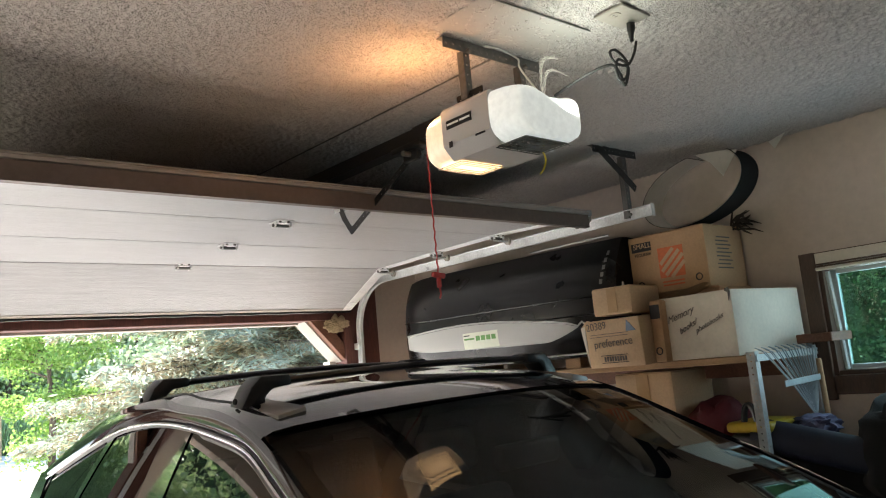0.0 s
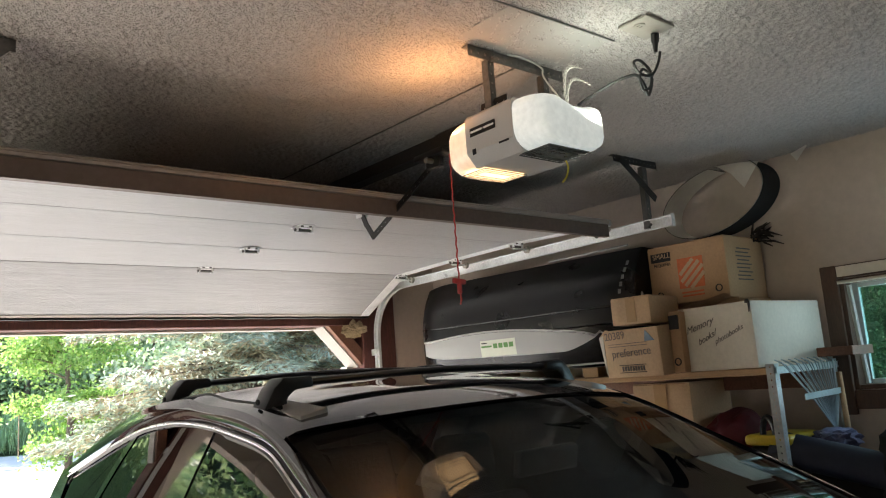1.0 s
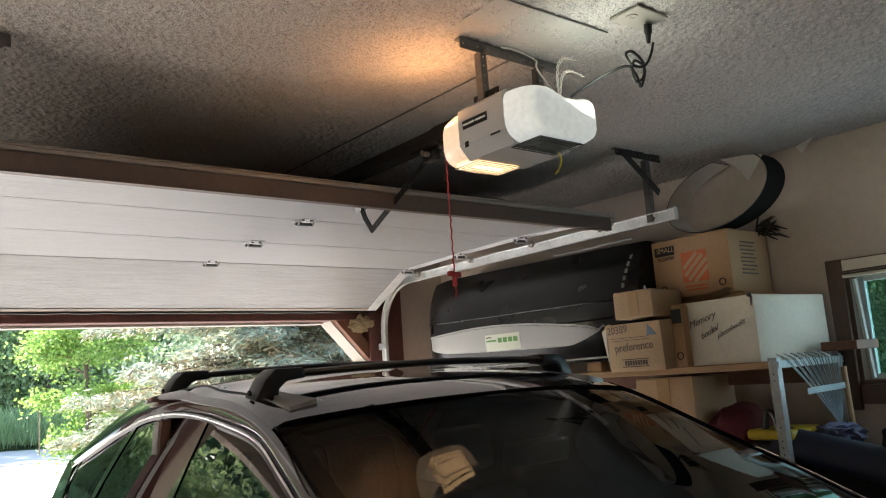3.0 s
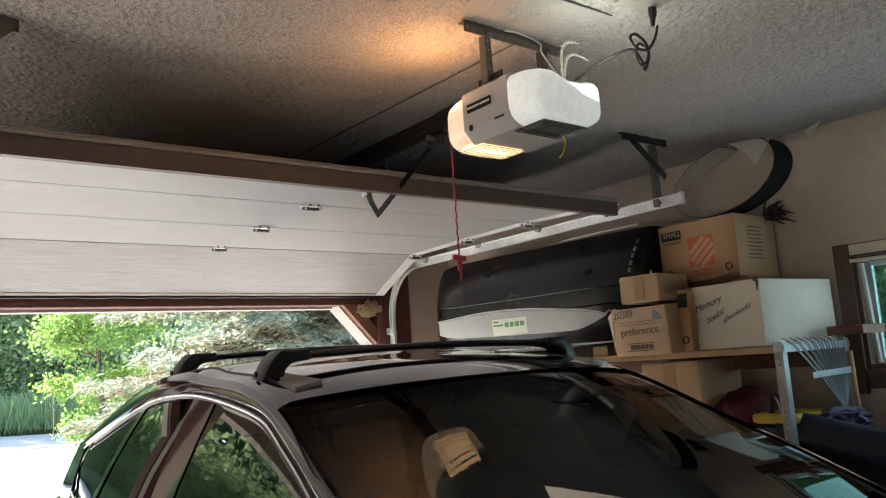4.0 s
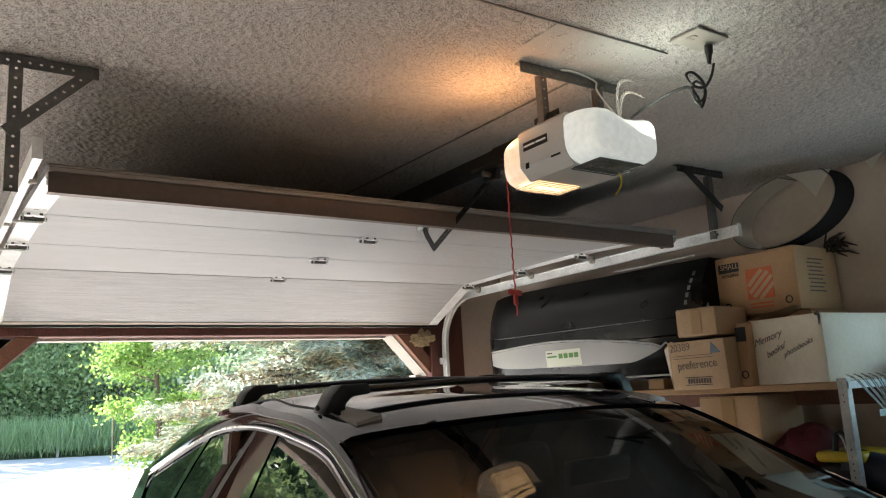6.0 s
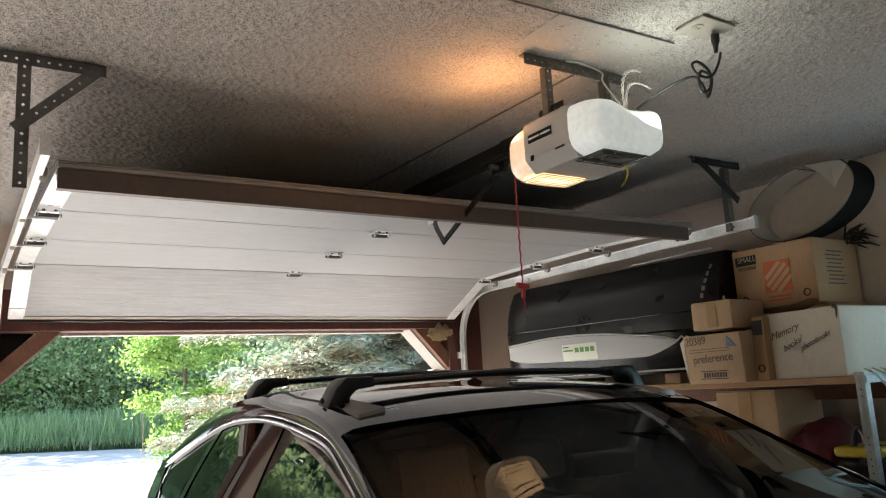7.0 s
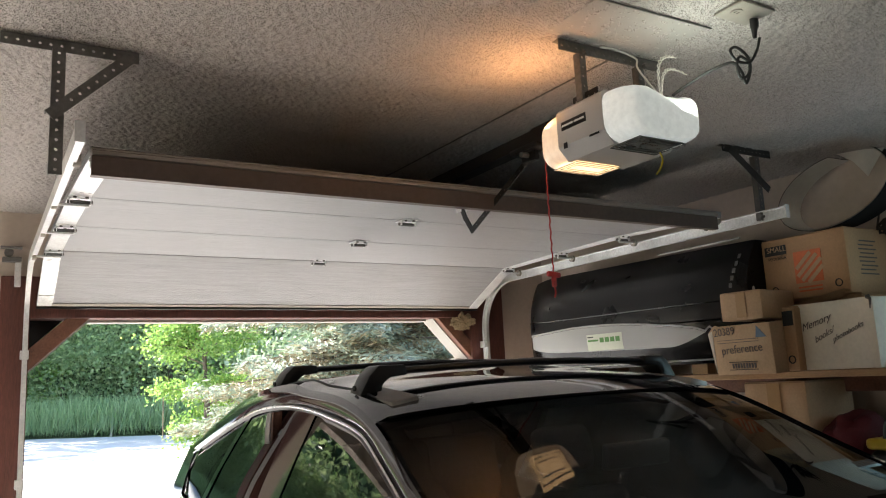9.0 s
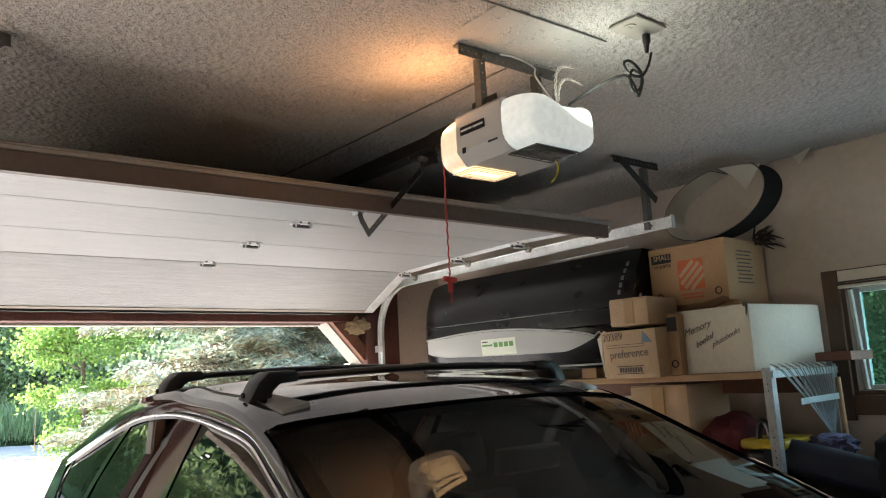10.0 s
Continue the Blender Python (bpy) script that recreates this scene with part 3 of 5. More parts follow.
def roller_hinge(x, y, z, s, tilt=0.0):
    h = hinge("roller_hinge", x, y, z, tilt)
    m = pose(x, y, z, tilt)
    part("roller", turned(sweep([(s * 0.075, 0, -0.03), (s * 0.092, 0, -0.03)], 0.02, 16), m), M_TRIMWHITE, h, "white nylon roller", True)
    part("roller_stem", turned(sweep([(-0.03 * s, 0, -0.03), (s * 0.08, 0, -0.03)], 0.0055, 8), m), M_GALV, h, smooth=True)


for i, (y, z) in enumerate(joints[1:4]):
    tilt = (0, 0, -10)[i]
    hinge("hinge", 0.0, y, z - 0.001, tilt)
    roller_hinge(DX0 + 0.04, y, z - 0.002, -1, tilt)
    roller_hinge(DX1 - 0.04, y, z - 0.002, 1, tilt)
for s, x in ((-1, DX0 + 0.04), (1, DX1 - 0.06)):
    h = part("top_bracket", join(box(x - 0.04, x + 0.05, -2.21, -2.15, ZD - 0.027, ZD - 0.0235), box(x - 0.035, x + 0.05, -2.195, -2.185, ZD - 0.05, ZD - 0.0275)), M_GALV, door, "galvanised top roller bracket")
    part("roller", sweep([(x + s * 0.06, -2.19, ZD - 0.03), (x + s * 0.08, -2.19, ZD - 0.03)], 0.02, 14), M_TRIMWHITE, h, "white nylon roller", True)
for s, x in ((-1, DX0), (1, DX1 - 0.075)):
    for a, b in zip(joints, joints[1:]):
        d = math.atan2(b[1] - a[1], b[0] - a[0])
        L = math.hypot(b[0] - a[0], b[1] - a[1])
        part("end_stile", turned(box(x, x + 0.075, 0.012, L - 0.012, -0.0025, 0.0, 0.0008, 1), Matrix.Translation((0, a[0], a[1])) @ Matrix.Rotation(d, 4, "X")), M_GALV, door, "bare galvanised end plate")
    part("bottom_bracket", turned(box(x, x + 0.07, -0.11, -0.01, -0.006, -0.003, 0.001, 1), Matrix.Translation((0, joints[4][0], joints[4][1])) @ Matrix.Rotation(math.atan2(joints[4][1] - joints[3][1], joints[4][0] - joints[3][0]), 4, "X")), M_GALV, door)
part("bottom_seal", sweep([(DX0 + 2.77 * k / 40, -0.083, 2.118 + 0.002 * math.sin(k * 1.9)) for k in range(41)], 0.009, 6), M_BLACKPL, door, "worn black rubber bottom seal", True)
part("bottom_rail", turned(box(DX0, DX1, -0.030, -0.002, -0.004, -0.0015), Matrix.Translation((0, joints[4][0], joints[4][1])) @ Matrix.Rotation(math.atan2(joints[4][1] - joints[3][1], joints[4][0] - joints[3][0]), 4, "X")), M_TRIMWHITE, door)

# ---- tracks ----


def track(x, s, y_end, z_end):
    t = thing("door_track", (x, -0.1, 0.0), "galvanised steel roller track of the garage door", "door track", "garage door tracks")
    prof = [(-0.012, -0.026), (-0.012, -0.022), (0.006, -0.022), (0.006, 0.022), (-0.012, 0.022), (-0.012, 0.026), (0.010, 0.026), (0.010, -0.026)]
    R, yv = 0.33, -0.075
    zc0 = z_end - 0.012 - R
    path = [((yv, z), (0, 1)) for z in (0.02, 0.8, 1.5, zc0)]
    path += [((yv - R + R * math.cos(a), zc0 + R * math.sin(a)), (-math.sin(a), math.cos(a))) for a in [math.pi / 2 * k / 12 for k in range(1, 13)]]
    y0, z0 = path[-1][0]
    path += [((y0 + (y_end - y0) * k / 4, z0 + (z_end - z0) * k / 4), (-1, 0)) for k in range(1, 5)]
    rings = []
    for (y, z), (dy, dz) in path:
        ny, nz = -dz, dy
        rings.append([(x + s * a, y + ny * b, z + nz * b) for a, b in prof])
    part("rail", loft(rings), M_GALV, t)
    for z in (0.5, 1.2, 1.85):
        part("wall_clip", join(box(x - 0.02, x + 0.02, -0.075, -0.02, z, z + 0.045, 0.002, 1)), M_GALV, t)
    part("end_stop", join(box(x - 0.015, x + 0.012, y_end - 0.004, y_end, z_end - 0.03, z_end + 0.03)), M_GALV, t)
    for y in (y_end + 0.12, y_end + 0.45):
        part("bolt", sweep([(x - s * 0.0, y, z_end), (x - s * 0.014, y, z_end)], 0.007, 6), M_OLDGALV, t)
    return t


track(1.447, 1, -2.53, 2.317)
track(-1.440, -1, -2.42, 2.352)


def steel_bar(name, p, q, face, parent, width=0.034, material=None):
    """An angle iron from p to q: one perforated side facing face, one plain lip."""
    L = (Vector(q) - Vector(p)).length
    bm = join(perforated(L, width), box(0, L, 0.0, 0.026, width / 2 - 0.003, width / 2))
    return part(name, turned(bm, aim(p, q, face)), material or M_OLDGALV, parent)


F = (0, -1, 0)
b = thing("track_hanger", (-1.5, -2.38, 2.6), "perforated angle-iron hanger bracing the track to the ceiling", "track hanger", "track hangers")
steel_bar("ceiling_bar", (-1.637, -2.36, 2.612), (-1.285, -2.36, 2.612), (0, 1, 0), b)
steel_bar("upright", (-1.495, -2.372, 2.24), (-1.495, -2.372, 2.60), (0, 1, 0), b)
steel_bar("diagonal", (-1.515, -2.388, 2.398), (-1.305, -2.388, 2.606), (0, 1, 0), b)
b = thing("track_hanger", (1.45, -2.42, 2.6), "dark perforated angle-iron hanger bracing the track to the ceiling", "track hanger", "track hangers")
M_DARKGALV = mat("dark_perforated_steel", (0.05, 0.046, 0.043), 0.55, metal=0.5, var=0.3, scale=10, fine=80)
steel_bar("ceiling_bar", (1.19, -2.42, 2.618), (1.53, -2.42, 2.618), (0, 1, 0), b, 0.036, M_DARKGALV)
steel_bar("upright", (1.455, -2.40, 2.30), (1.455, -2.40, 2.61), (0, 1, 0), b)
steel_bar("diagonal", (1.225, -2.435, 2.61), (1.475, -2.435, 2.44), (0, 1, 0), b, 0.036, M_DARKGALV)

# side plate and spring anchor beside the opening
b = thing("spring_anchor", (-1.52, -0.05, 2.3), "galvanised spring anchor bracket on the door frame", "bracket")
part("plate", box(-1.56, -1.47, -0.06, -0.021, 2.36, 2.385, 0.003, 1), M_OLDGALV, b)
part("upright_plate", box(-1.50, -1.47, -0.06, -0.021, 2.23, 2.358, 0.003, 1), M_GALV, b)
part("pulley", sweep([(-1.53, -0.06, 2.41), (-1.53, -0.035, 2.41)], 0.022, 18), M_OLDGALV, b, smooth=True)
part("hook_bar", box(-1.57, -1.47, -0.075, -0.0602, 2.425, 2.44, 0.002, 1), M_OLDGALV, b)
# torn insulation in the frame corner
M_FOAM = mat("yellowed_insulation", (0.40, 0.31, 0.19), 0.95, var=0.35, scale=20, fine=80, bump=0.6)
bm = bmesh.new()
bmesh.ops.create_icosphere(bm, subdivisions=5, radius=1.0)
for v in bm.verts:
    d = 1 + 0.5 * noise.noise(v.co * 2.1) + 0.28 * noise.noise(v.co * 6.0) + 0.12 * noise.noise(v.co * 15.0)
    v.co = Vector((1.285 + v.co.x * 0.085 * d, -0.034 + v.co.y * 0.022 * d, 2.035 + v.co.z * 0.052 * d))
solid("insulation_wad", bm, M_FOAM, "torn yellowed insulation stuffed in the frame corner", "insulation", smooth=True)

# ---- opener ----
M_OPGREY = mat("opener_grey_plastic", (0.46, 0.45, 0.44), 0.45, var=0.05, fine=200, bump=0.05)
M_OPWHITE = glow_mat("cool_lit_lamp_cover", (0.92, 1.0, 0.96), 0.06, (0.85, 0.85, 0.83))
M_OPWARM = glow_mat("warm_lit_lamp_cover", (1.0, 0.60, 0.30), 0.085, (0.85, 0.82, 0.78))
M_LENSWARM = glow_mat("warm_lens", (1.0, 0.60, 0.28), 0.45, (0.8, 0.7, 0.6))
M_LENSDARK = mat("smoky_lens", (0.10, 0.11, 0.11), 0.15, var=0.2, bump=0)
op = thing("garage_door_opener", (0.0, -2.96, 2.27), "grey and white garage door opener hung from the ceiling, lamp lit", "door opener")
OX0, OX1, OZ0, OZ1 = -0.15, 0.15, 2.288, 2.448
OCT = [(OX0, OZ0 + 0.040), (OX0 + 0.036, OZ0), (OX1 - 0.036, OZ0), (OX1, OZ0 + 0.040), (OX1, OZ1 - 0.012), (OX1 - 0.012, OZ1), (OX0 + 0.012, OZ1), (OX0, OZ1 - 0.012)]
part("motor_case", prism(OCT, "y", -3.065, -2.862, 0.0015), M_OPGREY, op)


def cap(y_in, y_out, material, name, dip):
    rings = []
    d = 1 if y_out > y_in else -1
    L = abs(y_out - y_in)
    for k in range(11):
        a = math.pi / 2 * k / 10
        y = y_in + d * L * (math.sin(a) if k else 0)
        w = (OX1 - OX0) / 2 * (0.72 + 0.28 * math.cos(a) ** 0.6 if k < 10 else 0.70)
        top = OZ1 + 0.004 - 0.030 * (1 - math.cos(a))
        low = OZ0 - 0.003 + 0.006 * (1 - math.cos(a))
        ring = []
        for i in range(28):
            th = 2 * math.pi * i / 28
            c, s = math.cos(th), math.sin(th)
            px = w * math.copysign(abs(c) ** (0.42 if s > 0 else 0.62), c)
            pz = (top + low) / 2 + (top - low) / 2 * math.copysign(abs(s) ** (0.42 if s > 0 else 0.62), s)
            if dip and s > 0.2:
                pz -= 0.030 * math.exp(-((px - 0.03) / 0.055) ** 2) * min(1, k / 4)
            ring.append((px, y, pz))
        rings.append(ring)
    return part(name, loft(rings), material, op, smooth=True)


c1 = cap(-2.862, -2.755, M_OPWARM, "lamp_cover", False)
tagged(c1, "warm glowing white plastic lamp cover")
c2 = cap(-3.065, -3.175, M_OPWHITE, "lamp_cover", True)
tagged(c2, "bright white plastic lamp cover")
for yc, pitch, m, par, up, hd in ((-2.838, 0, M_LENSWARM, c1, -0.001, 0.050), (-3.098, 0, M_LENSDARK, c2, -0.001, 0.056)):
    q = pose(-0.015, yc, OZ0 + up, pitch) @ Matrix.Diagonal((0.84, 1, 0.5, 1))
    lens = part("lens", turned(box(-0.105, 0.105, -hd, hd, -0.006, 0.004, 0.003, 1), q), m, par, "ribbed lamp lens")
    for g in (0.0, 0.015, 0.030):
        x1, y1 = 0.109 - g, hd + 0.004 - g
        part("lens_rib", turned(join(box(-x1, x1, -y1, -y1 + 0.003, -0.010, -0.005), box(-x1, x1, y1 - 0.003, y1, -0.010, -0.005), box(-x1, -x1 + 0.003, -y1 + 0.003, y1 - 0.003, -0.010, -0.005), box(x1 - 0.003, x1, -y1 + 0.003, y1 - 0.003, -0.010, -0.005)), q),
             M_OPGREY if m is M_LENSWARM else M_LENSDARK, par)
# badge with bars in place of the maker's name
bd = part("badge", box(OX0 - 0.003, OX0, -2.995, -2.885, 2.375, 2.402, 0.001, 1), M_BLACKPL, op, "small black badge")
M_BARS = mat("pale_print", (0.7, 0.7, 0.7), 0.6, bump=0)
for k, (a, bb) in enumerate(((-2.99, -2.945), (-2.94, -2.89))):
    part("print_bar", box(OX0 - 0.0042, OX0 - 0.0032, a, bb, 2.3855, 2.3915), M_BARS, bd)
part("print_bar", box(OX0 - 0.0020, OX0 - 0.0002, -3.045, -3.005, 2.322, 2.328), M_BLACKPL, op)
part("print_mark", box(OX0 - 0.0020, OX0 - 0.0002, -2.905, -2.89, 2.318, 2.336), M_BLACKPL, op)
for x in (-0.118, 0.128):
    tab = part("mount_tab", join(turned(perforated(0.11, 0.035), pose(x, -3.02, OZ1 + 0.012, 0, 0, 90)), box(x - 0.02, x + 0.02, -3.02, -2.91, OZ1 - 0.004, OZ1)), M_BLACKSTEEL, op, "black perforated mounting tab")
    steel_bar("hanger_strap", (x, -2.965, OZ1 + 0.005), (x, -2.965, 2.605), (0, 1, 0), op, 0.024)
steel_bar("ceiling_bar", (-0.215, -2.972, 2.612), (0.205, -2.972, 2.612), (0, 1, 0), op)
for x in (-0.12, 0.13):
    part("bolt", sweep([(x, -2.975, 2.60), (x, -2.99, 2.60)], 0.008, 6), M_OLDGALV, op)
rail = part("drive_rail", prism([(-0.020, 2.446), (0.040, 2.446), (0.040, 2.454), (0.020, 2.458), (0.020, 2.502), (0.0, 2.502), (0.0, 2.458), (-0.020, 2.454)], "y", -2.80, -0.02), M_BLACKSTEEL, op, "black steel drive rail")
part("rail_sleeve", box(-0.016, 0.038, -2.80, -2.56, 2.446, 2.502, 0.004, 1), M_BLACKPL, op)
tr = part("trolley", join(box(-0.022, 0.044, -2.60, -2.44, 2.43, 2.452, 0.005, 2), box(0.0, 0.022, -2.56, -2.48, 2.395, 2.432, 0.004, 1)), M_BLACKPL, op, smooth=True)
part("trolley_pin", sweep([(-0.03, -2.52, 2.418), (0.05, -2.52, 2.418)], 0.010, 10), M_OLDGALV, tr, smooth=True)
part("door_arm", turned(perforated((Vector((0.014, -2.112, 2.222)) - Vector((0.02, -2.525, 2.425))).length, 0.024, 0.004), aim((0.02, -2.525, 2.425), (0.014, -2.112, 2.222), (1, 0, 0))), M_BLACKSTEEL, op)
part("arm_bend", join(plate_between((0.020, -2.112, 2.220), (0.020, -2.062, 2.285), 0.024, 0.005, (1, 0, 0)), plate_between((0.020, -2.064, 2.28), (0.022, -2.03, 2.343), 0.026, 0.005, (1, 0, 0))), M_BLACKSTEEL, op)
part("door_bracket", join(box(0.0, 0.048, -2.075, -1.99, ZD - 0.022, ZD - 0.018, 0.001, 1), box(0.008, 0.011, -2.05, -2.01, ZD - 0.05, ZD - 0.0225), box(0.036, 0.039, -2.05, -2.01, ZD - 0.05, ZD - 0.0225)), M_GALV, op)
M_CORD = mat("red_cord", (0.42, 0.03, 0.03), 0.6, var=0.3, fine=300, bump=0.3)
cd = part("release_cord", sweep([(0.012 + 0.0016 * math.sin(k * 1.7), -2.60 + 0.0016 * math.cos(k * 1.7), 2.425 - 0.44 * k / 40) for k in range(41)], 0.0027, 6), M_CORD, op, "red emergency release cord")
part("release_handle", join(turned(box(-0.027, 0.027, -0.008, 0.008, -0.009, 0.009, 0.005, 2), pose(0.012, -2.60, 1.978, 0, 6)), box(0.004, 0.020, -2.607, -2.593, 1.935, 1.972, 0.005, 2)), M_CORD, cd, "red plastic pull handle", True)
part("cord_end", sweep([(0.014, -2.60, 1.94), (0.016, -2.60, 1.915), (0.012, -2.598, 1.90)], 0.0035, 6), M_CORD, cd)

# wiring
M_WHITEWIRE = mat("white_wire", (0.72, 0.70, 0.64), 0.5, bump=0)
M_YELLOW = mat("yellow_wire", (0.75, 0.62, 0.05), 0.5, bump=0)
M_BLACKWIRE = mat("black_cable", (0.012, 0.012, 0.012), 0.5, bump=0)


def spline(pts, n=8):
    pts = [Vector(p) for p in pts]
    out = []
    for i in range(len(pts) - 1):
        p0, p1, p2, p3 = pts[max(i - 1, 0)], pts[i], pts[i + 1], pts[min(i + 2, len(pts) - 1)]
        for k in range(n):
            t = k / n
            out.append(0.5 * (2 * p1 + (p2 - p0) * t + (2 * p0 - 5 * p1 + 4 * p2 - p3) * t * t + (3 * p1 - p0 - 3 * p2 + p3) * t ** 3))
    return out + [pts[-1]]


w = thing("bell_wire", (0.12, -3.08, 2.45), "twisted white low-voltage wires rising from the opener", "wire")
for base, tip in (((0.055, -3.10, 2.43), (0.10, -3.13, 2.565)), ((0.06, -3.10, 2.43), (0.15, -3.12, 2.525))):
    for ph in (0, math.pi):
        a, c = Vector(base), Vector(tip)
        pts = []
        for k in range(49):
            t = k / 48
            p = a.lerp(c, t) + Vector((-0.03 * math.sin(math.pi * t), 0, 0.045 * math.sin(math.pi * t)))
            g = 0.0025 + 0.003 * t
            pts.append(p + Vector((math.cos(t * 34 + ph) * g, math.sin(t * 34 + ph) * g * 0.7, math.sin(t * 34 + ph) * g)))
        part("strand", sweep(pts, 0.0016, 5), M_WHITEWIRE, w, smooth=True)
part("lead", sweep(spline([(0.085, -3.09, 2.43), (0.06, -3.02, 2.56), (0.09, -2.985, 2.615), (0.0, -2.985, 2.63), (-0.06, -2.985, 2.625)]), 0.003, 6), M_WHITEWIRE, w, smooth=True)
part("tail", sweep(spline([(0.07, -3.06, 2.292), (0.082, -3.06, 2.265), (0.07, -3.06, 2.235), (0.05, -3.06, 2.215)]), 0.003, 6), M_YELLOW, w, "yellow antenna wire", True)
w = thing("power_cord", (0.16, -3.33, 2.55), "black power cord knotted and plugged into the ceiling outlet", "power cord")
part("plug", join(turned(loft([[(r * math.cos(a), r * 0.8 * math.sin(a), z) for a in [2 * math.pi * k / 12 for k in range(12)]] for z, r in ((0, 0.014), (-0.022, 0.014), (-0.03, 0.010), (-0.055, 0.006))]), pose(0.205, -3.335, 2.618, 10, -8))), M_BLACKWIRE, w, smooth=True)
part("cable", sweep(spline([(0.213, -3.34, 2.56), (0.20, -3.335, 2.52), (0.175, -3.325, 2.485), (0.14, -3.31, 2.49), (0.125, -3.305, 2.52), (0.15, -3.31, 2.53), (0.18, -3.32, 2.50), (0.175, -3.32, 2.455), (0.15, -3.31, 2.44),
                            (0.14, -3.31, 2.48), (0.16, -3.31, 2.505), (0.185, -3.32, 2.48), (0.165, -3.315, 2.425), (0.155, -3.31, 2.46), (0.13, -3.30, 2.485), (0.10, -3.25, 2.475), (0.09, -3.18, 2.46), (0.085, -3.12, 2.445)]), 0.0042, 6), M_BLACKWIRE, w, smooth=True)
o = thing("ceiling_outlet", (0.16, -3.33, 2.63), "white ceiling outlet plate", "outlet")
part("plate", box(0.095, 0.235, -3.385, -3.285, ZC - 0.016, ZC - 0.008, 0.003, 2), M_TRIMWHITE, o, smooth=True)
part("socket", sweep([(0.13, -3.335, ZC - 0.0155), (0.13, -3.335, ZC - 0.019)], 0.017, 16), M_TRIMWHITE, o)
for dx in (-0.006, 0.006):
    part("slot", box(0.129 + dx, 0.131 + dx, -3.34, -3.33, ZC - 0.0196, ZC - 0.0188), M_HOLE, o)

# ---- shelf and what stands on it ----
M_PLY = mat("pale_shelf_timber", (0.40, 0.25, 0.13), 0.7, var=0.25, scale=4, fine=60, bump=0.2, stretch=(8, 0.8, 8))
M_CARD = mat("brown_cardboard", (0.47, 0.30, 0.165), 0.85, var=0.12, scale=5, fine=90, bump=0.12)
M_CARD2 = mat("pale_cardboard", (0.54, 0.38, 0.235), 0.85, var=0.12, scale=6, fine=90, bump=0.12)
M_CARDW = mat("white_cardboard", (0.70, 0.645, 0.55), 0.8, var=0.08, scale=4, fine=60, bump=0.1)
M_TAPE = mat("packing_tape", (0.42, 0.27, 0.13), 0.3, var=0.08, bump=0.02)
M_ORANGE = mat("orange_print", (0.62, 0.16, 0.06), 0.8, var=0.15, bump=0)
M_INK = mat("black_ink", (0.03, 0.03, 0.03), 0.8, bump=0)
M_INKGREY = mat("faded_ink", (0.13, 0.11, 0.10), 0.8, bump=0)
M_BLUEPRINT = mat("blue_print", (0.16, 0.22, 0.30), 0.8, bump=0)

sh = thing("storage_shelf", (1.75, -1.6, 0.0), "raw timber storage shelf on galvanised slotted posts", "shelf")
part("board", box(1.44, 2.045, -2.915, -0.3, 1.575, 1.605, 0.003, 1), M_PLY, sh, "pale raw timber board")
part("lower_board", box(1.47, 2.045, -2.94, -0.3, 1.06, 1.085, 0.003, 1), M_PLY, sh, "pale raw timber board")
part("cross_rail", box(1.80, 1.82, -2.88, -0.3, 1.50, 1.572, 0.002, 1), M_BROWNWOOD, sh)
# galvanised steel with the bluish tint of daylight put into its colour
M_POST = mat("daylit_steel_post", (0.50, 0.53, 0.54), 0.4, metal=0.6, var=0.2, scale=10)


def post(x, y, sx, sy):
    L = 1.62
    a = turned(perforated(L, 0.036), aim((x + sx * 0.018, y, 0.0), (x + sx * 0.018, y, L), (0, 1, 0)))
    c = turned(perforated(L, 0.036), aim((x, y + sy * 0.018, 0.0), (x, y + sy * 0.018, L), (1, 0, 0)))
    part("post", join(a, c), M_POST, sh, "slotted galvanised steel post with bluish daylight in its colour")


post(1.437, -2.925, 1, 1), post(2.03, -2.925, -1, 1), post(1.437, -0.32, 1, -1)
part("end_rail", turned(perforated(0.60, 0.03), aim((1.44, -2.932, 1.592), (2.03, -2.932, 1.592), (0, 1, 0))), M_POST, sh)


def carton(name, x0, x1, y0, y1, z0, z1, material, label, turn=0.0, group="cartons on the shelf", lid="closed", tilt=0.0):
    cx, cy = (x0 + x1) / 2, (y0 + y1) / 2
    a, c, h = (x1 - x0) / 2, (y1 - y0) / 2, z1 - z0
    t = thing(name, (cx, cy, z0), label, "box", group)
    m = pose(cx, cy, z0, 0, tilt, turn)
    bm = box(-a, a, -c, c, 0.0005, h, 0.004, 2)
    bmesh.ops.subdivide_edges(bm, edges=[e for e in bm.edges if e.calc_length() > 0.1], cuts=5, use_grid_fill=True)
    for v in bm.verts:
        v.co += Vector((1, 1, 0.3)) * 0.004 * noise.noise(v.co * 6 + Vector((cx * 9, cy * 7, z0 * 5)))
        v.co.z = max(v.co.z, 0.0004)
    part("carton_body", turned(bm, m), material, t, smooth=True)
    if lid == "closed":
        part("flap", turned(box(-a + 0.003, a - 0.003, -c + 0.003, -0.002, h + 0.001, h + 0.005, 0.001, 1), m), material, t)
        part("flap", turned(box(-a + 0.003, a - 0.003, 0.002, c - 0.003, h + 0.001, h + 0.005, 0.001, 1), m), material, t)
    return t, m, (a, c, h)


def face_text(t, m, text, size, y, z, x, lean=0.0, material=None, name="lettering", shear=0.0):
    """Writing on the face of a carton that looks to its minus x side."""
    tm = m @ Matrix.Translation((x, y, z)) @ Matrix(((0, 0, -1, 0), (-1, 0, 0, 0), (0, 1, 0, 0), (0, 0, 0, 1))) @ Matrix.Rotation(radians(lean), 4, "Z")
    return part(name, lettering(text, size, tm, shear=shear), material or M_INK, t)


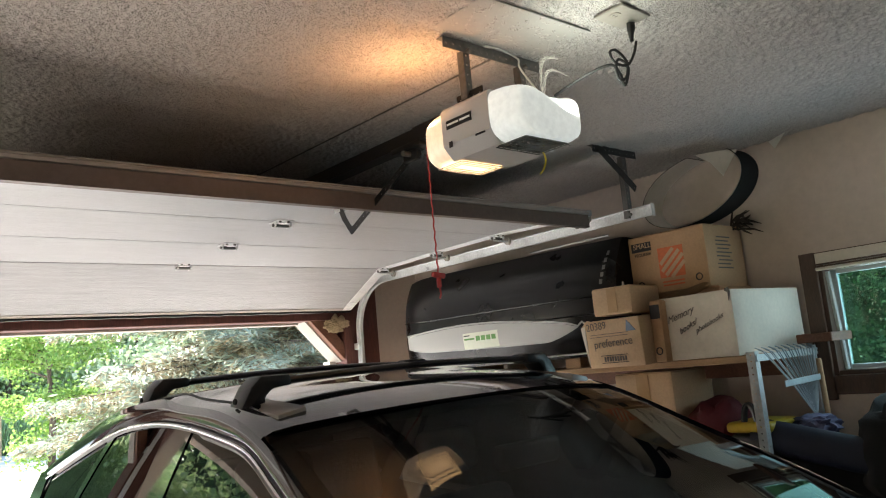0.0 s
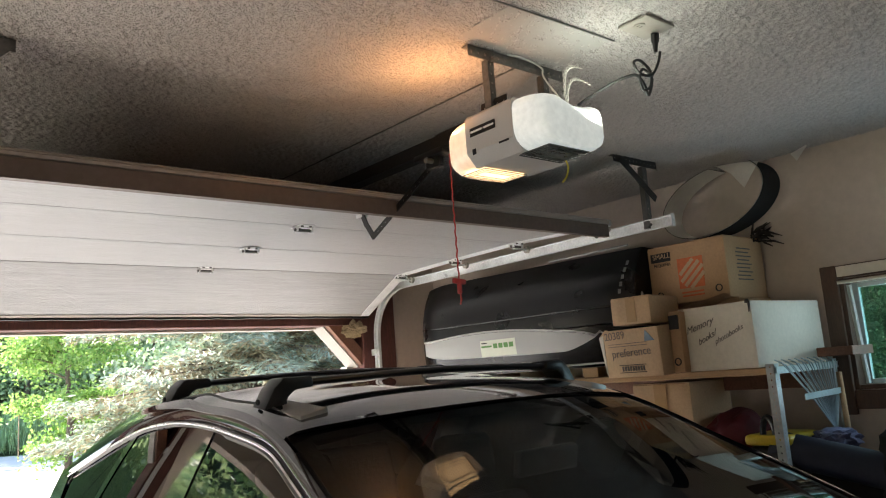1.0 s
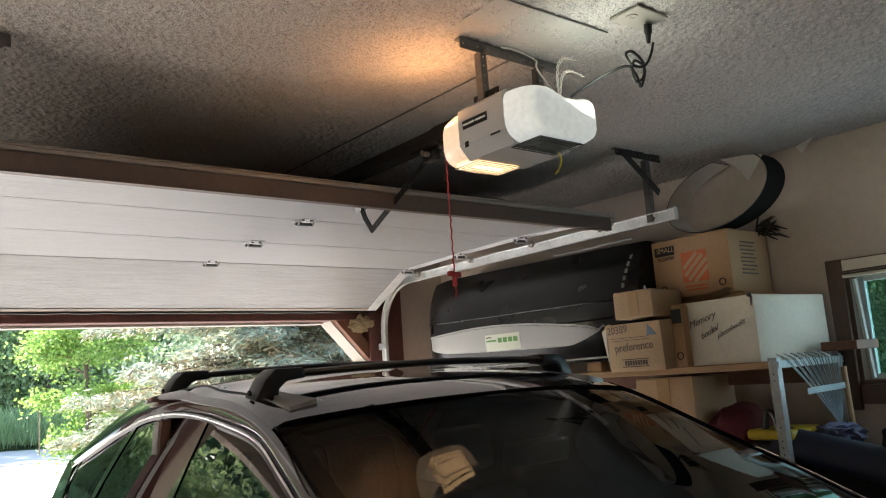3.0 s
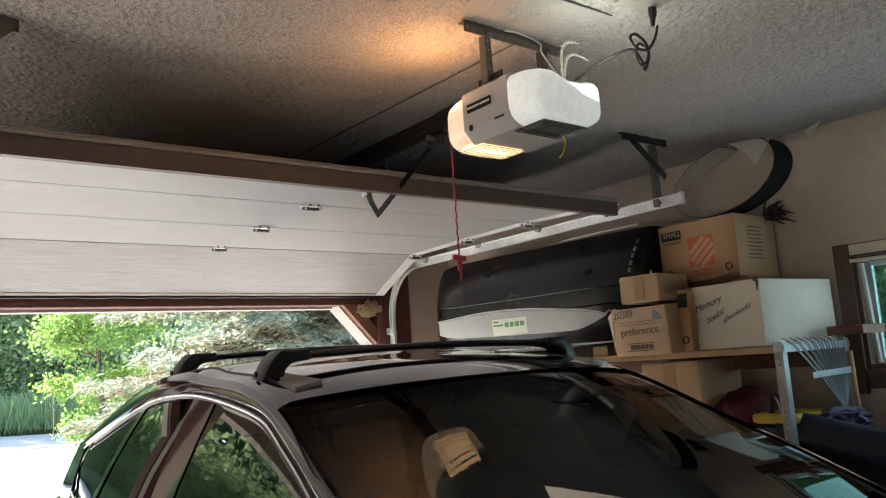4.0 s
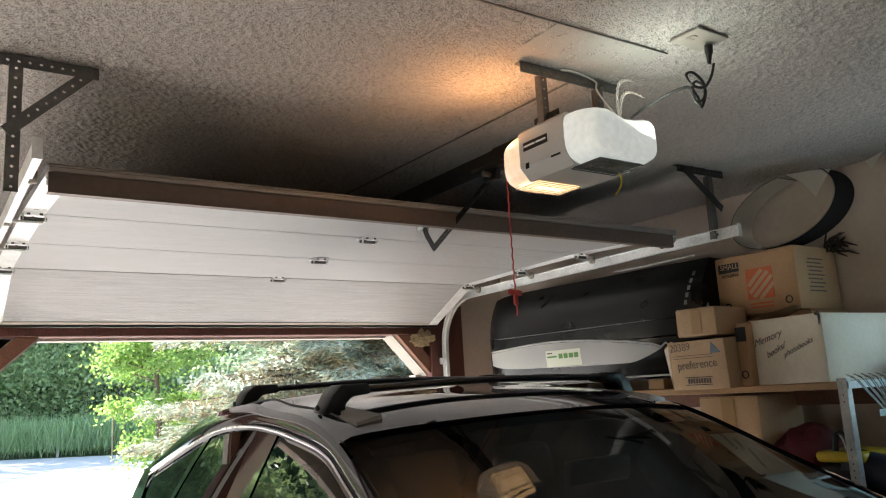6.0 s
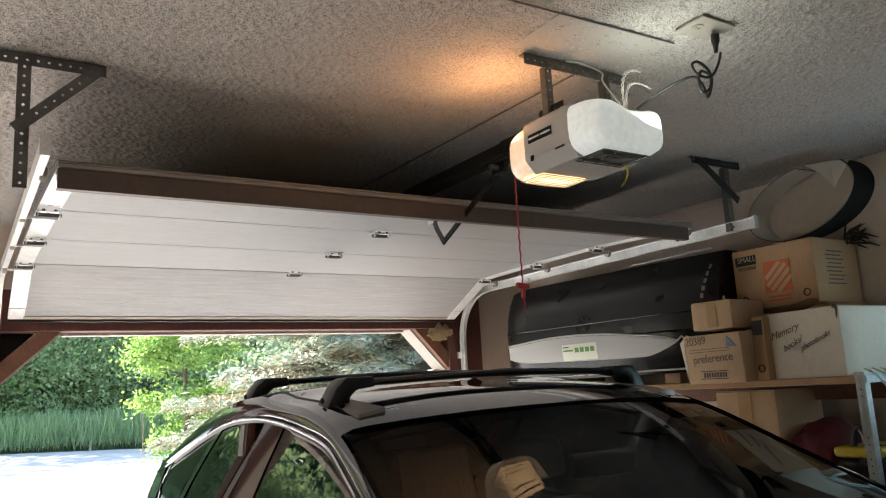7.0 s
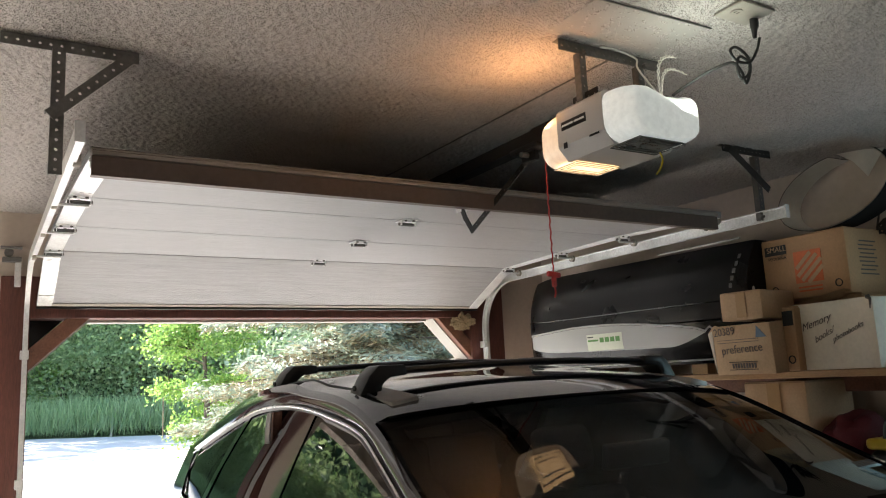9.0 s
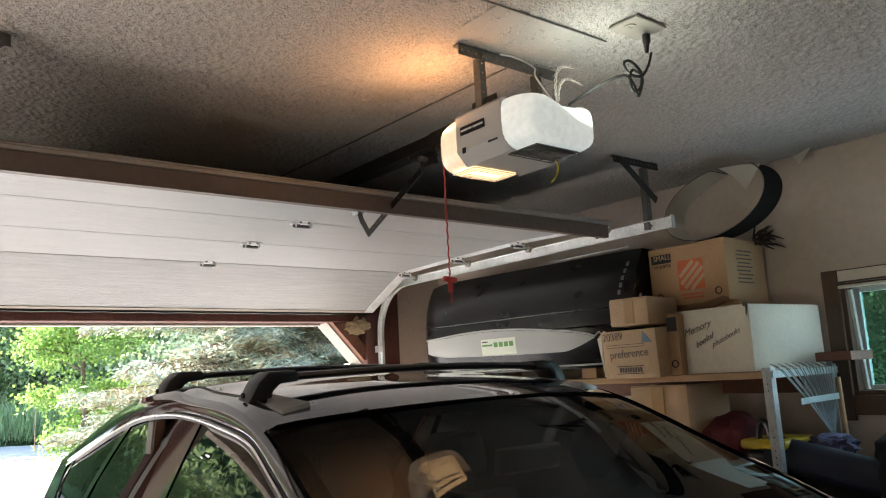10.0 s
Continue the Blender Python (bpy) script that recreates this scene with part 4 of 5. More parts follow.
# brown moving box
t, m, (a, c, h) = carton("moving_box", 1.67, 2.03, -2.645, -2.215, 1.94, 2.235, M_CARD, "brown cardboard moving box with an orange printed square", lid="closed")
part("print_panel", turned(box(-a - 0.0055, -a - 0.0035, 0.08, 0.195, h - 0.075, h - 0.03), m), M_INK, t)
face_text(t, m, "SMALL", 0.036, 0.183, h - 0.066, -a - 0.0062, material=M_CARD2)
face_text(t, m, "PEQUEÑA", 0.022, 0.18, h - 0.103, -a - 0.0052)
part("orange_square", turned(box(-a - 0.0055, -a - 0.0035, -0.095, 0.045, h - 0.225, h - 0.075), m), M_ORANGE, t, "orange printed square")
for k in range(4):
    q = m @ Matrix.Translation((-a - 0.0062, -0.025, h - 0.15)) @ Matrix.Rotation(radians(-42), 4, "X")
    part("print_stripe", turned(box(-0.0005, 0.0005, -0.072 + 0.015 * (k == 0) + 0.02 * (k == 3), 0.07 - 0.015 * (k == 3) - 0.02 * (k == 0), 0.045 - 0.03 * k - 0.018, 0.045 - 0.03 * k), q), M_CARD2, t)
for k in range(2):
    part("print_bar", turned(box(-a - 0.0055, -a - 0.0035, -0.085, 0.035, h - 0.25 - 0.017 * k, h - 0.242 - 0.017 * k), m), M_ORANGE, t)
for k in range(9):
    part("print_bar", turned(box(-0.09 + 0.012 * (k % 3 == 0), 0.05 - 0.02 * (k % 2), -c - 0.0055, -c - 0.0035, h - 0.06 - 0.019 * k, h - 0.054 - 0.019 * k), m), M_INKGREY, t)
for y in (0.16, -0.165):
    ring = [(-a - 0.0045, y + 0.016 * math.cos(k), 0.05 + 0.016 * math.sin(k)) for k in [2 * math.pi * j / 18 for j in range(19)]]
    part("round_mark", turned(sweep(ring, 0.003, 4), m), M_INK, t)

# carton under it, hidden behind the front boxes
carton("hidden_box", 1.72, 2.03, -2.66, -2.20, 1.606, 1.934, M_CARD, "plain brown cardboard box behind the front row")

# white box with handwriting
t, m, (a, c, h) = carton("white_box", 1.46, 2.02, -2.875, -2.495, 1.606, 1.895, M_CARDW, "white cardboard box with handwritten marker lettering", turn=-4, lid="open")
face_text(t, m, "Memory", 0.044, 0.145, 0.160, -a - 0.006, 16, M_INKGREY, shear=0.5)
face_text(t, m, "books/", 0.038, 0.085, 0.108, -a - 0.006, 24, M_INKGREY, shear=0.5)
face_text(t, m, "photobooks", 0.032, 0.0, 0.108, -a - 0.006, 22, M_INKGREY, shear=0.5)
for pts in ([(-a, c, h), (a, c, h), (a * 0.9, c * 0.4, h + 0.05), (-a * 0.5, c * 0.15, h + 0.06)], [(-a * 0.8, -c, h), (a * 0.9, -c, h), (a * 0.7, -c * 0.1, h + 0.012), (-a * 0.6, -c * 0.2, h + 0.02)]):
    bm = bmesh.new()
    f = bm.faces.new([bm.verts.new(p) for p in pts])
    r = bmesh.ops.solidify(bm, geom=[f], thickness=0.004)
    bmesh.ops.recalc_face_normals(bm, faces=bm.faces)
    part("raised_flap", turned(bm, m), M_CARD, t, "raised brown box flap")
part("crushed_corner", turned(sweep([(-a + 0.005, -c + 0.02, h), (-a - 0.004, -c + 0.005, h - 0.012), (-a - 0.004, -c + 0.01, h - 0.05)], [0.012, 0.006, 0.002], 5), m), M_INKGREY, t)

# small carton on the leaning printed carton
t, m, (a, c, h) = carton("small_box", 1.335, 1.62, -2.40, -2.195, 1.846, 1.972, M_CARD2, "small taped cardboard box on top of another", turn=6)
part("tape", turned(box(-a - 0.0055, -a - 0.003, -0.03, 0.02, 0.01, h - 0.002), m), M_TAPE, t, "shiny packing tape")
t, m, (a, c, h) = carton("printed_box", 1.372, 1.65, -2.455, -2.115, 1.606, 1.835, M_CARD2, "worn pale cardboard box with faded print", turn=-5, lid="open", tilt=-3)
face_text(t, m, "20389", 0.052, 0.155, 0.172, -a - 0.006, 2, M_INKGREY)
face_text(t, m, "preference", 0.055, 0.12, 0.085, -a - 0.006, 2, M_INKGREY)
for k in range(2):
    part("print_bar", turned(box(-a - 0.0055, -a - 0.0035, -0.10, 0.14, 0.160 - 0.012 * k, 0.1625 - 0.012 * k), m), M_INKGREY, t)
part("blue_corner", turned(prism([(-0.10, 0.218), (-0.15, 0.165), (-0.09, 0.165)], "x", -a - 0.0055, -a - 0.0038), m), M_BLUEPRINT, t)
for k in range(9):
    part("print_bar", turned(box(-a - 0.0055, -a - 0.0035, -0.07 + 0.016 * k, -0.06 + 0.016 * k, 0.03, 0.052), m), M_INKGREY, t)
part("print_frame", turned(join(box(-a - 0.0055, -a - 0.0035, -0.08, 0.085, 0.022, 0.025), box(-a - 0.0055, -a - 0.0035, -0.08, 0.085, 0.057, 0.060)), m), M_INK, t)
part("torn_flap", turned(prism([(c - 0.005, 0.19), (c + 0.02, 0.205), (c - 0.02, 0.235), (c - 0.05, 0.225)], "x", -a - 0.002, -a + 0.006), m), M_CARD2, t)
part("open_side", turned(prism([(c, 0.01), (c + 0.012, 0.10), (c + 0.025, 0.20), (c - 0.002, 0.21)], "x", -a - 0.003, -a + 0.003), m), M_CARDW, t)
t, m, (a, c, h) = carton("narrow_box", 1.43, 1.60, -2.515, -2.455, 1.606, 1.885, M_CARD, "narrow brown cardboard box with a dark printed label", turn=-3)
part("label", turned(box(-a - 0.0055, -a - 0.003, -0.026, 0.026, h - 0.08, h - 0.015), m), M_INK, t, "dark printed label")
ring = [(-a - 0.0045, 0.016 * math.cos(k), 0.05 + 0.016 * math.sin(k)) for k in [2 * math.pi * j / 18 for j in range(19)]]
part("round_mark", turned(sweep(ring, 0.003, 4), m), M_INK, t)
solid("bottle_tip", sweep([(1.40, -2.345, 1.978), (1.40, -2.345, 1.992), (1.40, -2.345, 2.0)], [0.007, 0.006, 0.003], 10), M_TRIMWHITE, "small white plastic cap on the box", "cap", smooth=True)

# roof cargo box standing on the shelf
M_RBOX = mat("black_textured_shell", (0.009, 0.009, 0.010), 0.30, var=0.15, scale=6, fine=250, bump=0.06, spec=0.32)
M_RBOXGL = mat("black_smooth_shell", (0.006, 0.006, 0.0065), 0.25, var=0.2, bump=0.02, spec=0.3)
M_RSILVER = mat("silver_grey_shell", (0.40, 0.40, 0.39), 0.45, var=0.06, scale=4, fine=200, bump=0.05)
rb = thing("roof_cargo_box", (1.7, -1.4, 1.606), "black and silver roof cargo box standing on the shelf", "roof box")
Y0, Y1 = -2.205, -0.45


def shell(y, k0, k1, n, grow=0.0):
    """A ring section of the box at y: from low (k0) to high (k1) on its bulging front."""
    u = (y - Y0) / (Y1 - Y0)
    end = 1 - (2 * u - 1) ** 6 * 0.45
    nose = 1 - 0.55 * max(0, (u - 0.72) / 0.28) ** 2.2
    top = 2.275 - 0.02 * (1 - u) - 0.02 * max(0, (u - 0.88) / 0.12) ** 2
    low = 1.66 + 0.05 * max(0, (u - 0.75) / 0.25) ** 2
    out = []
    for i in range(n):
        f = k0 + (k1 - k0) * i / (n - 1)
        z = low + (top - low) * f
        bulge = (max(0.0, 1 - abs((f - 0.36) / 0.68) ** 2.6)) * 0.24 * end * (0.55 + 0.45 * nose)
        out.append((1.66 - bulge - 0.05 * f * 0 - grow, y, z))
    return out


ys = [Y0 + (Y1 - Y0) * (0.5 - 0.5 * math.cos(math.pi * k / 40)) for k in range(41)]
part("lid", loft([shell(y, 0.36, 1.0, 16) + [(1.98, y, 2.25), (1.98, y, 1.86)] for y in ys]), M_RBOX, rb, "matt black lid", True)
part("base", loft([shell(y, 0.0, 0.345, 14) + [(1.98, y, 1.855), (1.98, y, 1.66)] for y in ys]), M_RBOXGL, rb, "black lower shell", True)
def panel_span(y):
    """Lower and upper bound of the silver panel, as a share of the height."""
    u = min(1.0, max(0.0, (-0.53 - y) / 1.48))
    hi = 0.335 + 0.075 * math.sin(math.pi * min(1, u * 1.08)) - 0.03 * u
    lo = 0.15 + 0.05 * (1 - u) ** 2
    tip = max(0.0, (u - 0.86) / 0.14)
    return lo + (hi - 0.05 - lo) * tip ** 1.5, hi - 0.05 * tip ** 3


py = [-0.53 - 1.48 * k / 48 for k in range(49)]
part("side_panel", loft([shell(y, *panel_span(y), 8, 0.004) for y in py], closed=False), M_RSILVER, rb, "silver-grey lower side panel", True)
bead = [Vector(shell(y, panel_span(y)[1] + 0.012, 0.9, 2, 0.006)[0]) for y in py]
bead += [Vector(shell(-2.035 - 0.02 * k, 0.30 - 0.03 * k * k, 0.9, 2, 0.006)[0]) for k in range(4)]
part("seam_bead", sweep(bead, 0.0055, 6), M_RSILVER, rb, "light grey seam bead", True)
part("crease", sweep([Vector(shell(y, 0.50, 0.52, 2, 0.001)[0]) for y in ys], 0.004, 6), M_RBOXGL, rb, smooth=True)
part("top_edge", sweep([(1.60, y, 2.272) for y in (-2.15, -1.9, -1.6)], 0.006, 6), M_RSILVER, rb)
part("lower_bead", sweep([Vector(shell(y, 0.03, 0.06, 2, 0.004)[0]) for y in ys[2:30]], 0.005, 6), M_RSILVER, rb, "light grey seam bead", True)


def on_shell(y, f, g=0.006):
    return Vector(shell(y, f, f + 0.01, 2, g)[0])


M_LABEL = mat("pale_green_label", (0.68, 0.72, 0.60), 0.5, var=0.04, bump=0)
M_GREEN = mat("green_print", (0.12, 0.30, 0.08), 0.6, bump=0)
lab = part("label", loft([[on_shell(-1.165 - 0.29 * k / 8, f) for k in range(9)] for f in (0.17, 0.24, 0.325)], closed=False), M_LABEL, rb, "pale sticker with green pictures", True)
for k in range(4):
    ya = -1.275 - 0.043 * k
    part("picture", loft([[on_shell(ya, f, 0.0075), on_shell(ya - 0.034, f, 0.0075)] for f in (0.245, 0.29)], closed=False), M_GREEN, lab)
part("print_bar", loft([[on_shell(-1.175, f, 0.0075), on_shell(-1.225, f, 0.0075)] for f in (0.295, 0.305)], closed=False), M_INK, lab)
part("print_bar", loft([[on_shell(-1.175, f, 0.0075), on_shell(-1.262, f, 0.0075)] for f in (0.258, 0.275)], closed=False), M_GREEN, lab)
# upright pale bar where the maker's name is
M_LOGO = mat("pale_grey_print", (0.24, 0.24, 0.24), 0.5, bump=0)
for k in range(5):
    f0 = 0.60 + 0.062 * k
    part("name_bar", loft([[on_shell(-2.135 - 0.004 * k, f, 0.005), on_shell(-2.149 - 0.004 * k, f, 0.005)] for f in (f0, f0 + 0.040)], closed=False), M_LOGO, rb)
for y in (-0.9, -1.9):
    solid("shelf_block", box(1.50, 1.95, y - 0.05, y + 0.05, 1.606, 1.659, 0.003, 1), M_PLY, "pale timber offcut under the cargo box", "timber block", group="timber blocks")

# curled white sheet on top of the moving box
M_SHEET = mat("white_sheet_plastic", (0.80, 0.775, 0.73), 0.45, var=0.05, bump=0.02)
M_SHEETBACK = mat("black_sheet_back", (0.012, 0.012, 0.012), 0.75, bump=0.02, spec=0.2)
cu = thing("curled_sheet", (1.85, -2.5, 2.245), "curled white sheet with a black back lying on the moving box", "sheet")


def coil(grow):
    """A strip 0.135 m wide bent into a tilted loop, its ends lapping at the top."""
    rings = []
    c12, s12 = math.cos(radians(13)), math.sin(radians(13))
    for k in range(81):
        a = radians(80 + 318 * k / 80)
        f = 1.0 + 0.09 * max(0.0, (k - 62) / 18) ** 2
        p, q = (0.280 + grow) * math.cos(a) * f, (0.157 + grow) * math.sin(a) * f
        y, z = -2.566 - p * c12 + q * s12, 2.423 + p * s12 + q * c12
        rings.append([(1.735 + 0.195 * j / 4, y + 0.012 * j / 4, z + 0.010 * j / 4) for j in range(5)])
    return loft(rings, closed=False)


part("inner_face", coil(0.0), M_SHEET, cu, "white inner face", True)
part("outer_face", coil(0.003), M_SHEETBACK, cu, "black outer face", True)
for pts in (((1.748, -2.835, 2.562), (1.77, -2.735, 2.458), (1.79, -2.665, 2.548), (1.80, -2.585, 2.607), (1.79, -2.72, 2.592)),
            ((1.93, -2.93, 2.56), (1.95, -2.985, 2.632), (1.94, -2.90, 2.605))):
    bm = bmesh.new()
    f = bm.faces.new([bm.verts.new(p) for p in pts])
    bmesh.ops.solidify(bm, geom=[f], thickness=0.003)
    bmesh.ops.recalc_face_normals(bm, faces=bm.faces)
    part("loose_end", bm, M_SHEET, cu)
# dried sprigs beside the box
M_TWIG = mat("dark_dry_twig", (0.035, 0.025, 0.02), 0.9, bump=0.1)
rng = random.Random(5)
bm = bmesh.new()
for k in range(34):
    p = Vector((1.98 + rng.uniform(-0.04, 0.04), -2.66 + rng.uniform(-0.03, 0.03), 2.24 + rng.uniform(-0.02, 0.04)))
    d = Vector((rng.uniform(-0.5, 0.3), -0.7 + rng.uniform(-0.5, 0.5), rng.uniform(-0.6, 0.6))).normalized()
    L = rng.uniform(0.03, 0.10)
    sweep([p, p + d * L * 0.5 + Vector((0, 0, rng.uniform(-0.01, 0.01))), p + d * L], [0.004, 0.006, 0.002], 5, bm)
solid("dried_sprigs", bm, M_TWIG, "dark dried sprigs behind the moving box", "sprigs", "stuff")

# window
wd = thing("window_1", (XR, -3.45, 1.73), "small sliding window in a dark brown timber frame", "window", kind="structure")
M_DKWOOD = mat("dark_brown_trim", (0.085, 0.045, 0.028), 0.55, var=0.3, scale=4, fine=40, bump=0.2, stretch=(5, 5, 1))
for nm, args in (("casing", (XR - 0.022, XR, -2.986, -2.912, 1.36, 2.047)), ("casing", (XR - 0.022, XR, -4.1, -2.988, 1.385, 1.47)), ("casing", (XR - 0.022, XR, -4.1, -2.988, 1.985, 2.045))):
    part(nm, box(*args, 0.004, 2), M_DKWOOD if nm else M_DKWOOD, wd, "dark brown window casing")
part("head_trim", box(XR - 0.026, XR - 0.0225, -4.1, -2.990, 1.992, 2.040), M_CARDW, wd)
part("liner", join(box(XR + 0.002, XR + 0.15, -3.004, -2.983, WZ0, WZ1), box(XR + 0.002, XR + 0.15, WY0, -3.006, WZ1 - 0.02, WZ1 - 0.002), box(XR + 0.002, XR + 0.15, WY0, -3.006, WZ0 + 0.002, WZ0 + 0.022)), M_DKWOOD, wd)
M_SASH = mat("aluminium_sash", (0.5, 0.56, 0.56), 0.4, metal=0.5, bump=0)
part("sash_frame", join(box(XR + 0.07, XR + 0.10, -3.037, -3.007, WZ0 + 0.024, WZ1 - 0.024), box(XR + 0.07, XR + 0.10, WY0, -3.039, WZ0 + 0.024, WZ0 + 0.045), box(XR + 0.07, XR + 0.10, WY0, -3.039, WZ1 - 0.045, WZ1 - 0.024)), M_SASH, wd)
pane = part("pane", box(XR + 0.083, XR + 0.087, WY0, -3.038, WZ0 + 0.046, WZ1 - 0.046), glass_mat("window_glass", (0.36, 0.48, 0.46), 1.45), wd)
pane.visible_shadow = False
part("curtain_rod", sweep([(XR - 0.03, -2.99, 1.965), (XR - 0.03, -4.05, 1.965)], 0.008, 8), M_CARDW, wd, "thin pale curtain rod")
M_NET = mat("sheer_fabric", (0.55, 0.60, 0.58), 0.9, bump=0)
part("curtain_edge", loft([[(XR - 0.012 + 0.006 * math.sin(9 * k), -3.02 - 0.007 * k - 0.02 * (1 - z), 1.50 + 0.45 * z) for k in range(4)] for z in (1.0, 0.75, 0.5, 0.25, 0.0)], closed=False), M_NET, wd, "sheer pale curtain edge", True)
solid("wall_ledge", box(1.80, 2.02, -3.10, -2.945, 1.632, 1.672, 0.003, 1), M_BROWNWOOD, "short brown board ledge below the window", "ledge")

# leaf rake hanging at the end of the shelf
M_RAKE = mat("pale_blue_rake_steel", (0.42, 0.50, 0.52), 0.4, metal=0.5, var=0.15)
rk = thing("leaf_rake", (1.62, -2.96, 1.3), "pale steel leaf rake hanging tines up at the shelf end", "rake")
neck = Vector((1.845, -2.965, 1.305))
for k in range(18):
    tip = Vector((1.43 + 0.50 * k / 17, -2.965, 1.622 - 0.01 * (k % 2)))
    mid = neck.lerp(tip, 0.5) + Vector((0, -0.01, 0))
    part("tine", sweep([neck, mid, tip, tip + Vector((0, 0.03, 0.012))], 0.0028, 5), M_RAKE, rk)
part("spreader_bar", plate_between((1.545, -2.985, 1.474), (1.93, -2.985, 1.480), 0.026, 0.004, (0, 1, 0)), M_RAKE, rk)
part("ferrule", sweep([neck, neck + Vector((0.05, 0, -0.11))], 0.014, 10), M_RAKE, rk, smooth=True)
part("handle", sweep([neck + Vector((0.05, 0, -0.11)), neck + Vector((0.16, 0.02, -1.25))], 0.012, 10), M_BLACKPL, rk, "dark rake handle", True)
solid("wood_stick", sweep([(1.90, -2.985, 1.56), (1.92, -3.0, 0.1)], 0.012, 10), M_PLY, "pale wooden tool handle leaning on the wall", "tool handle", smooth=True)

# under the shelf
M_REDBAG = mat("dark_red_fabric", (0.09, 0.008, 0.014), 0.8, var=0.25, fine=200, bump=0.2)
M_YEL = mat("yellow_plastic", (0.45, 0.33, 0.015), 0.4, var=0.1, bump=0.02)
M_BLUEMAT = mat("dark_blue_foam", (0.006, 0.010, 0.030), 0.6, var=0.2, fine=200, bump=0.1)
M_DARKBAG = mat("black_fabric", (0.006, 0.006, 0.0065), 0.9, var=0.3, fine=150, bump=0.3)
t, m, (a, c, h) = carton("storage_box", 1.50, 1.85, -2.475, -2.155, 1.086, 1.555, M_CARD2, "taped brown cardboard box under the shelf", group="boxes under the shelf")
part("tape", turned(box(-a - 0.0055, -a - 0.003, -0.035, 0.035, h - 0.16, h - 0.002), m), M_TAPE, t, "shiny packing tape")


def lump(name, centre, size, material, label, category, seed, freq=5.0, amp=0.18):
    bm = bmesh.new()
    bmesh.ops.create_icosphere(bm, subdivisions=4, radius=1.0)
    for v in bm.verts:
        n = noise.noise(v.co * freq * 0.4 + Vector((seed, 0, 0))) * amp + noise.noise(v.co * freq + Vector((0, seed, 0))) * amp * 0.4
        v.co = Vector([math.copysign(abs(q) ** 0.8, q) for q in v.co]) * (1 + n)
        v.co = Vector((v.co.x * size[0], v.co.y * size[1], max(v.co.z, -0.95) * size[2])) + Vector(centre)
    return solid(name, bm, material, label, category, smooth=True)


lump("sports_bag", (1.66, -2.60, 1.25), (0.16, 0.12, 0.165), M_REDBAG, "dark red fabric bag under the shelf", "bag", 3)
yc = thing("tool_case", (1.64, -2.80, 1.086), "yellow and black plastic case under the shelf", "case")
part("case_body", box(1.53, 1.80, -2.90, -2.70, 1.087, 1.27, 0.03, 3), M_BLACKPL, yc, smooth=True)
part("case_lid", box(1.525, 1.805, -2.905, -2.695, 1.272, 1.318, 0.018, 3), M_YEL, yc, "bright yellow lid", True)
part("carry_handle", sweep(spline([(1.56, -2.83, 1.31), (1.56, -2.82, 1.37), (1.56, -2.80, 1.39), (1.56, -2.78, 1.37), (1.56, -2.77, 1.31)]), 0.014, 8), M_BLACKPL, yc, smooth=True)
rl = thing("foam_roll", (1.62, -3.1, 1.25), "dark blue rolled foam mat on the lower shelf", "roll")
part("roll", sweep([(1.60, -2.80, 1.262), (1.62, -3.30, 1.16)], 0.072, 24), M_BLUEMAT, rl, smooth=True)
part("inner_core", sweep([(1.62, -3.301, 1.16), (1.6204, -3.312, 1.158)], 0.03, 16), M_DARKBAG, rl)
lump("crumpled_cloth", (1.74, -3.0, 1.28), (0.08, 0.09, 0.045), mat("blue_white_cloth", (0.10, 0.11, 0.20), 0.85, var=0.5, scale=14, fine=60, bump=0.2), "crumpled blue and white cloth", "cloth", 8, 7, 0.35)
lump("black_bag", (1.72, -3.42, 1.18), (0.20, 0.24, 0.22), M_DARKBAG, "black fabric bag below the window", "bag", 12, 4, 0.3)
lump("black_bag", (1.78, -1.7, 1.24), (0.20, 0.35, 0.16), M_DARKBAG, "black fabric bag under the shelf", "bag", 15, 4, 0.3)
# black lump added to keep the space below the window dark
lump("black_bag", (1.70, -3.25, 0.55), (0.26, 0.50, 0.58), M_DARKBAG, "large black filler shape added to darken the space on the floor", "bag", 19, 3, 0.2)

# ---- outside ----


def leaf_mat(name, c1, c2, trans=0.35, rough=0.55):
    m = bpy.data.materials.new(name)
    m.use_nodes = True
    n, l = m.node_tree.nodes, m.node_tree.links
    p = n["Principled BSDF"]
    p.inputs["Roughness"].default_value = rough
    g = n.new("ShaderNodeNewGeometry")
    mix = n.new("ShaderNodeMix")
    mix.data_type = "RGBA"
    mix.inputs["A"].default_value, mix.inputs["B"].default_value = (*c1, 1), (*c2, 1)
    l.new(g.outputs["Random Per Island"], mix.inputs["Factor"])
    l.new(mix.outputs["Result"], p.inputs["Base Color"])
    t = n.new("ShaderNodeBsdfTranslucent")
    l.new(mix.outputs["Result"], t.inputs[0])
    s = n.new("ShaderNodeMixShader")
    s.inputs[0].default_value = trans
    l.new(p.outputs[0], s.inputs[1])
    l.new(t.outputs[0], s.inputs[2])
    l.new(s.outputs[0], n["Material Output"].inputs[0])
    return m


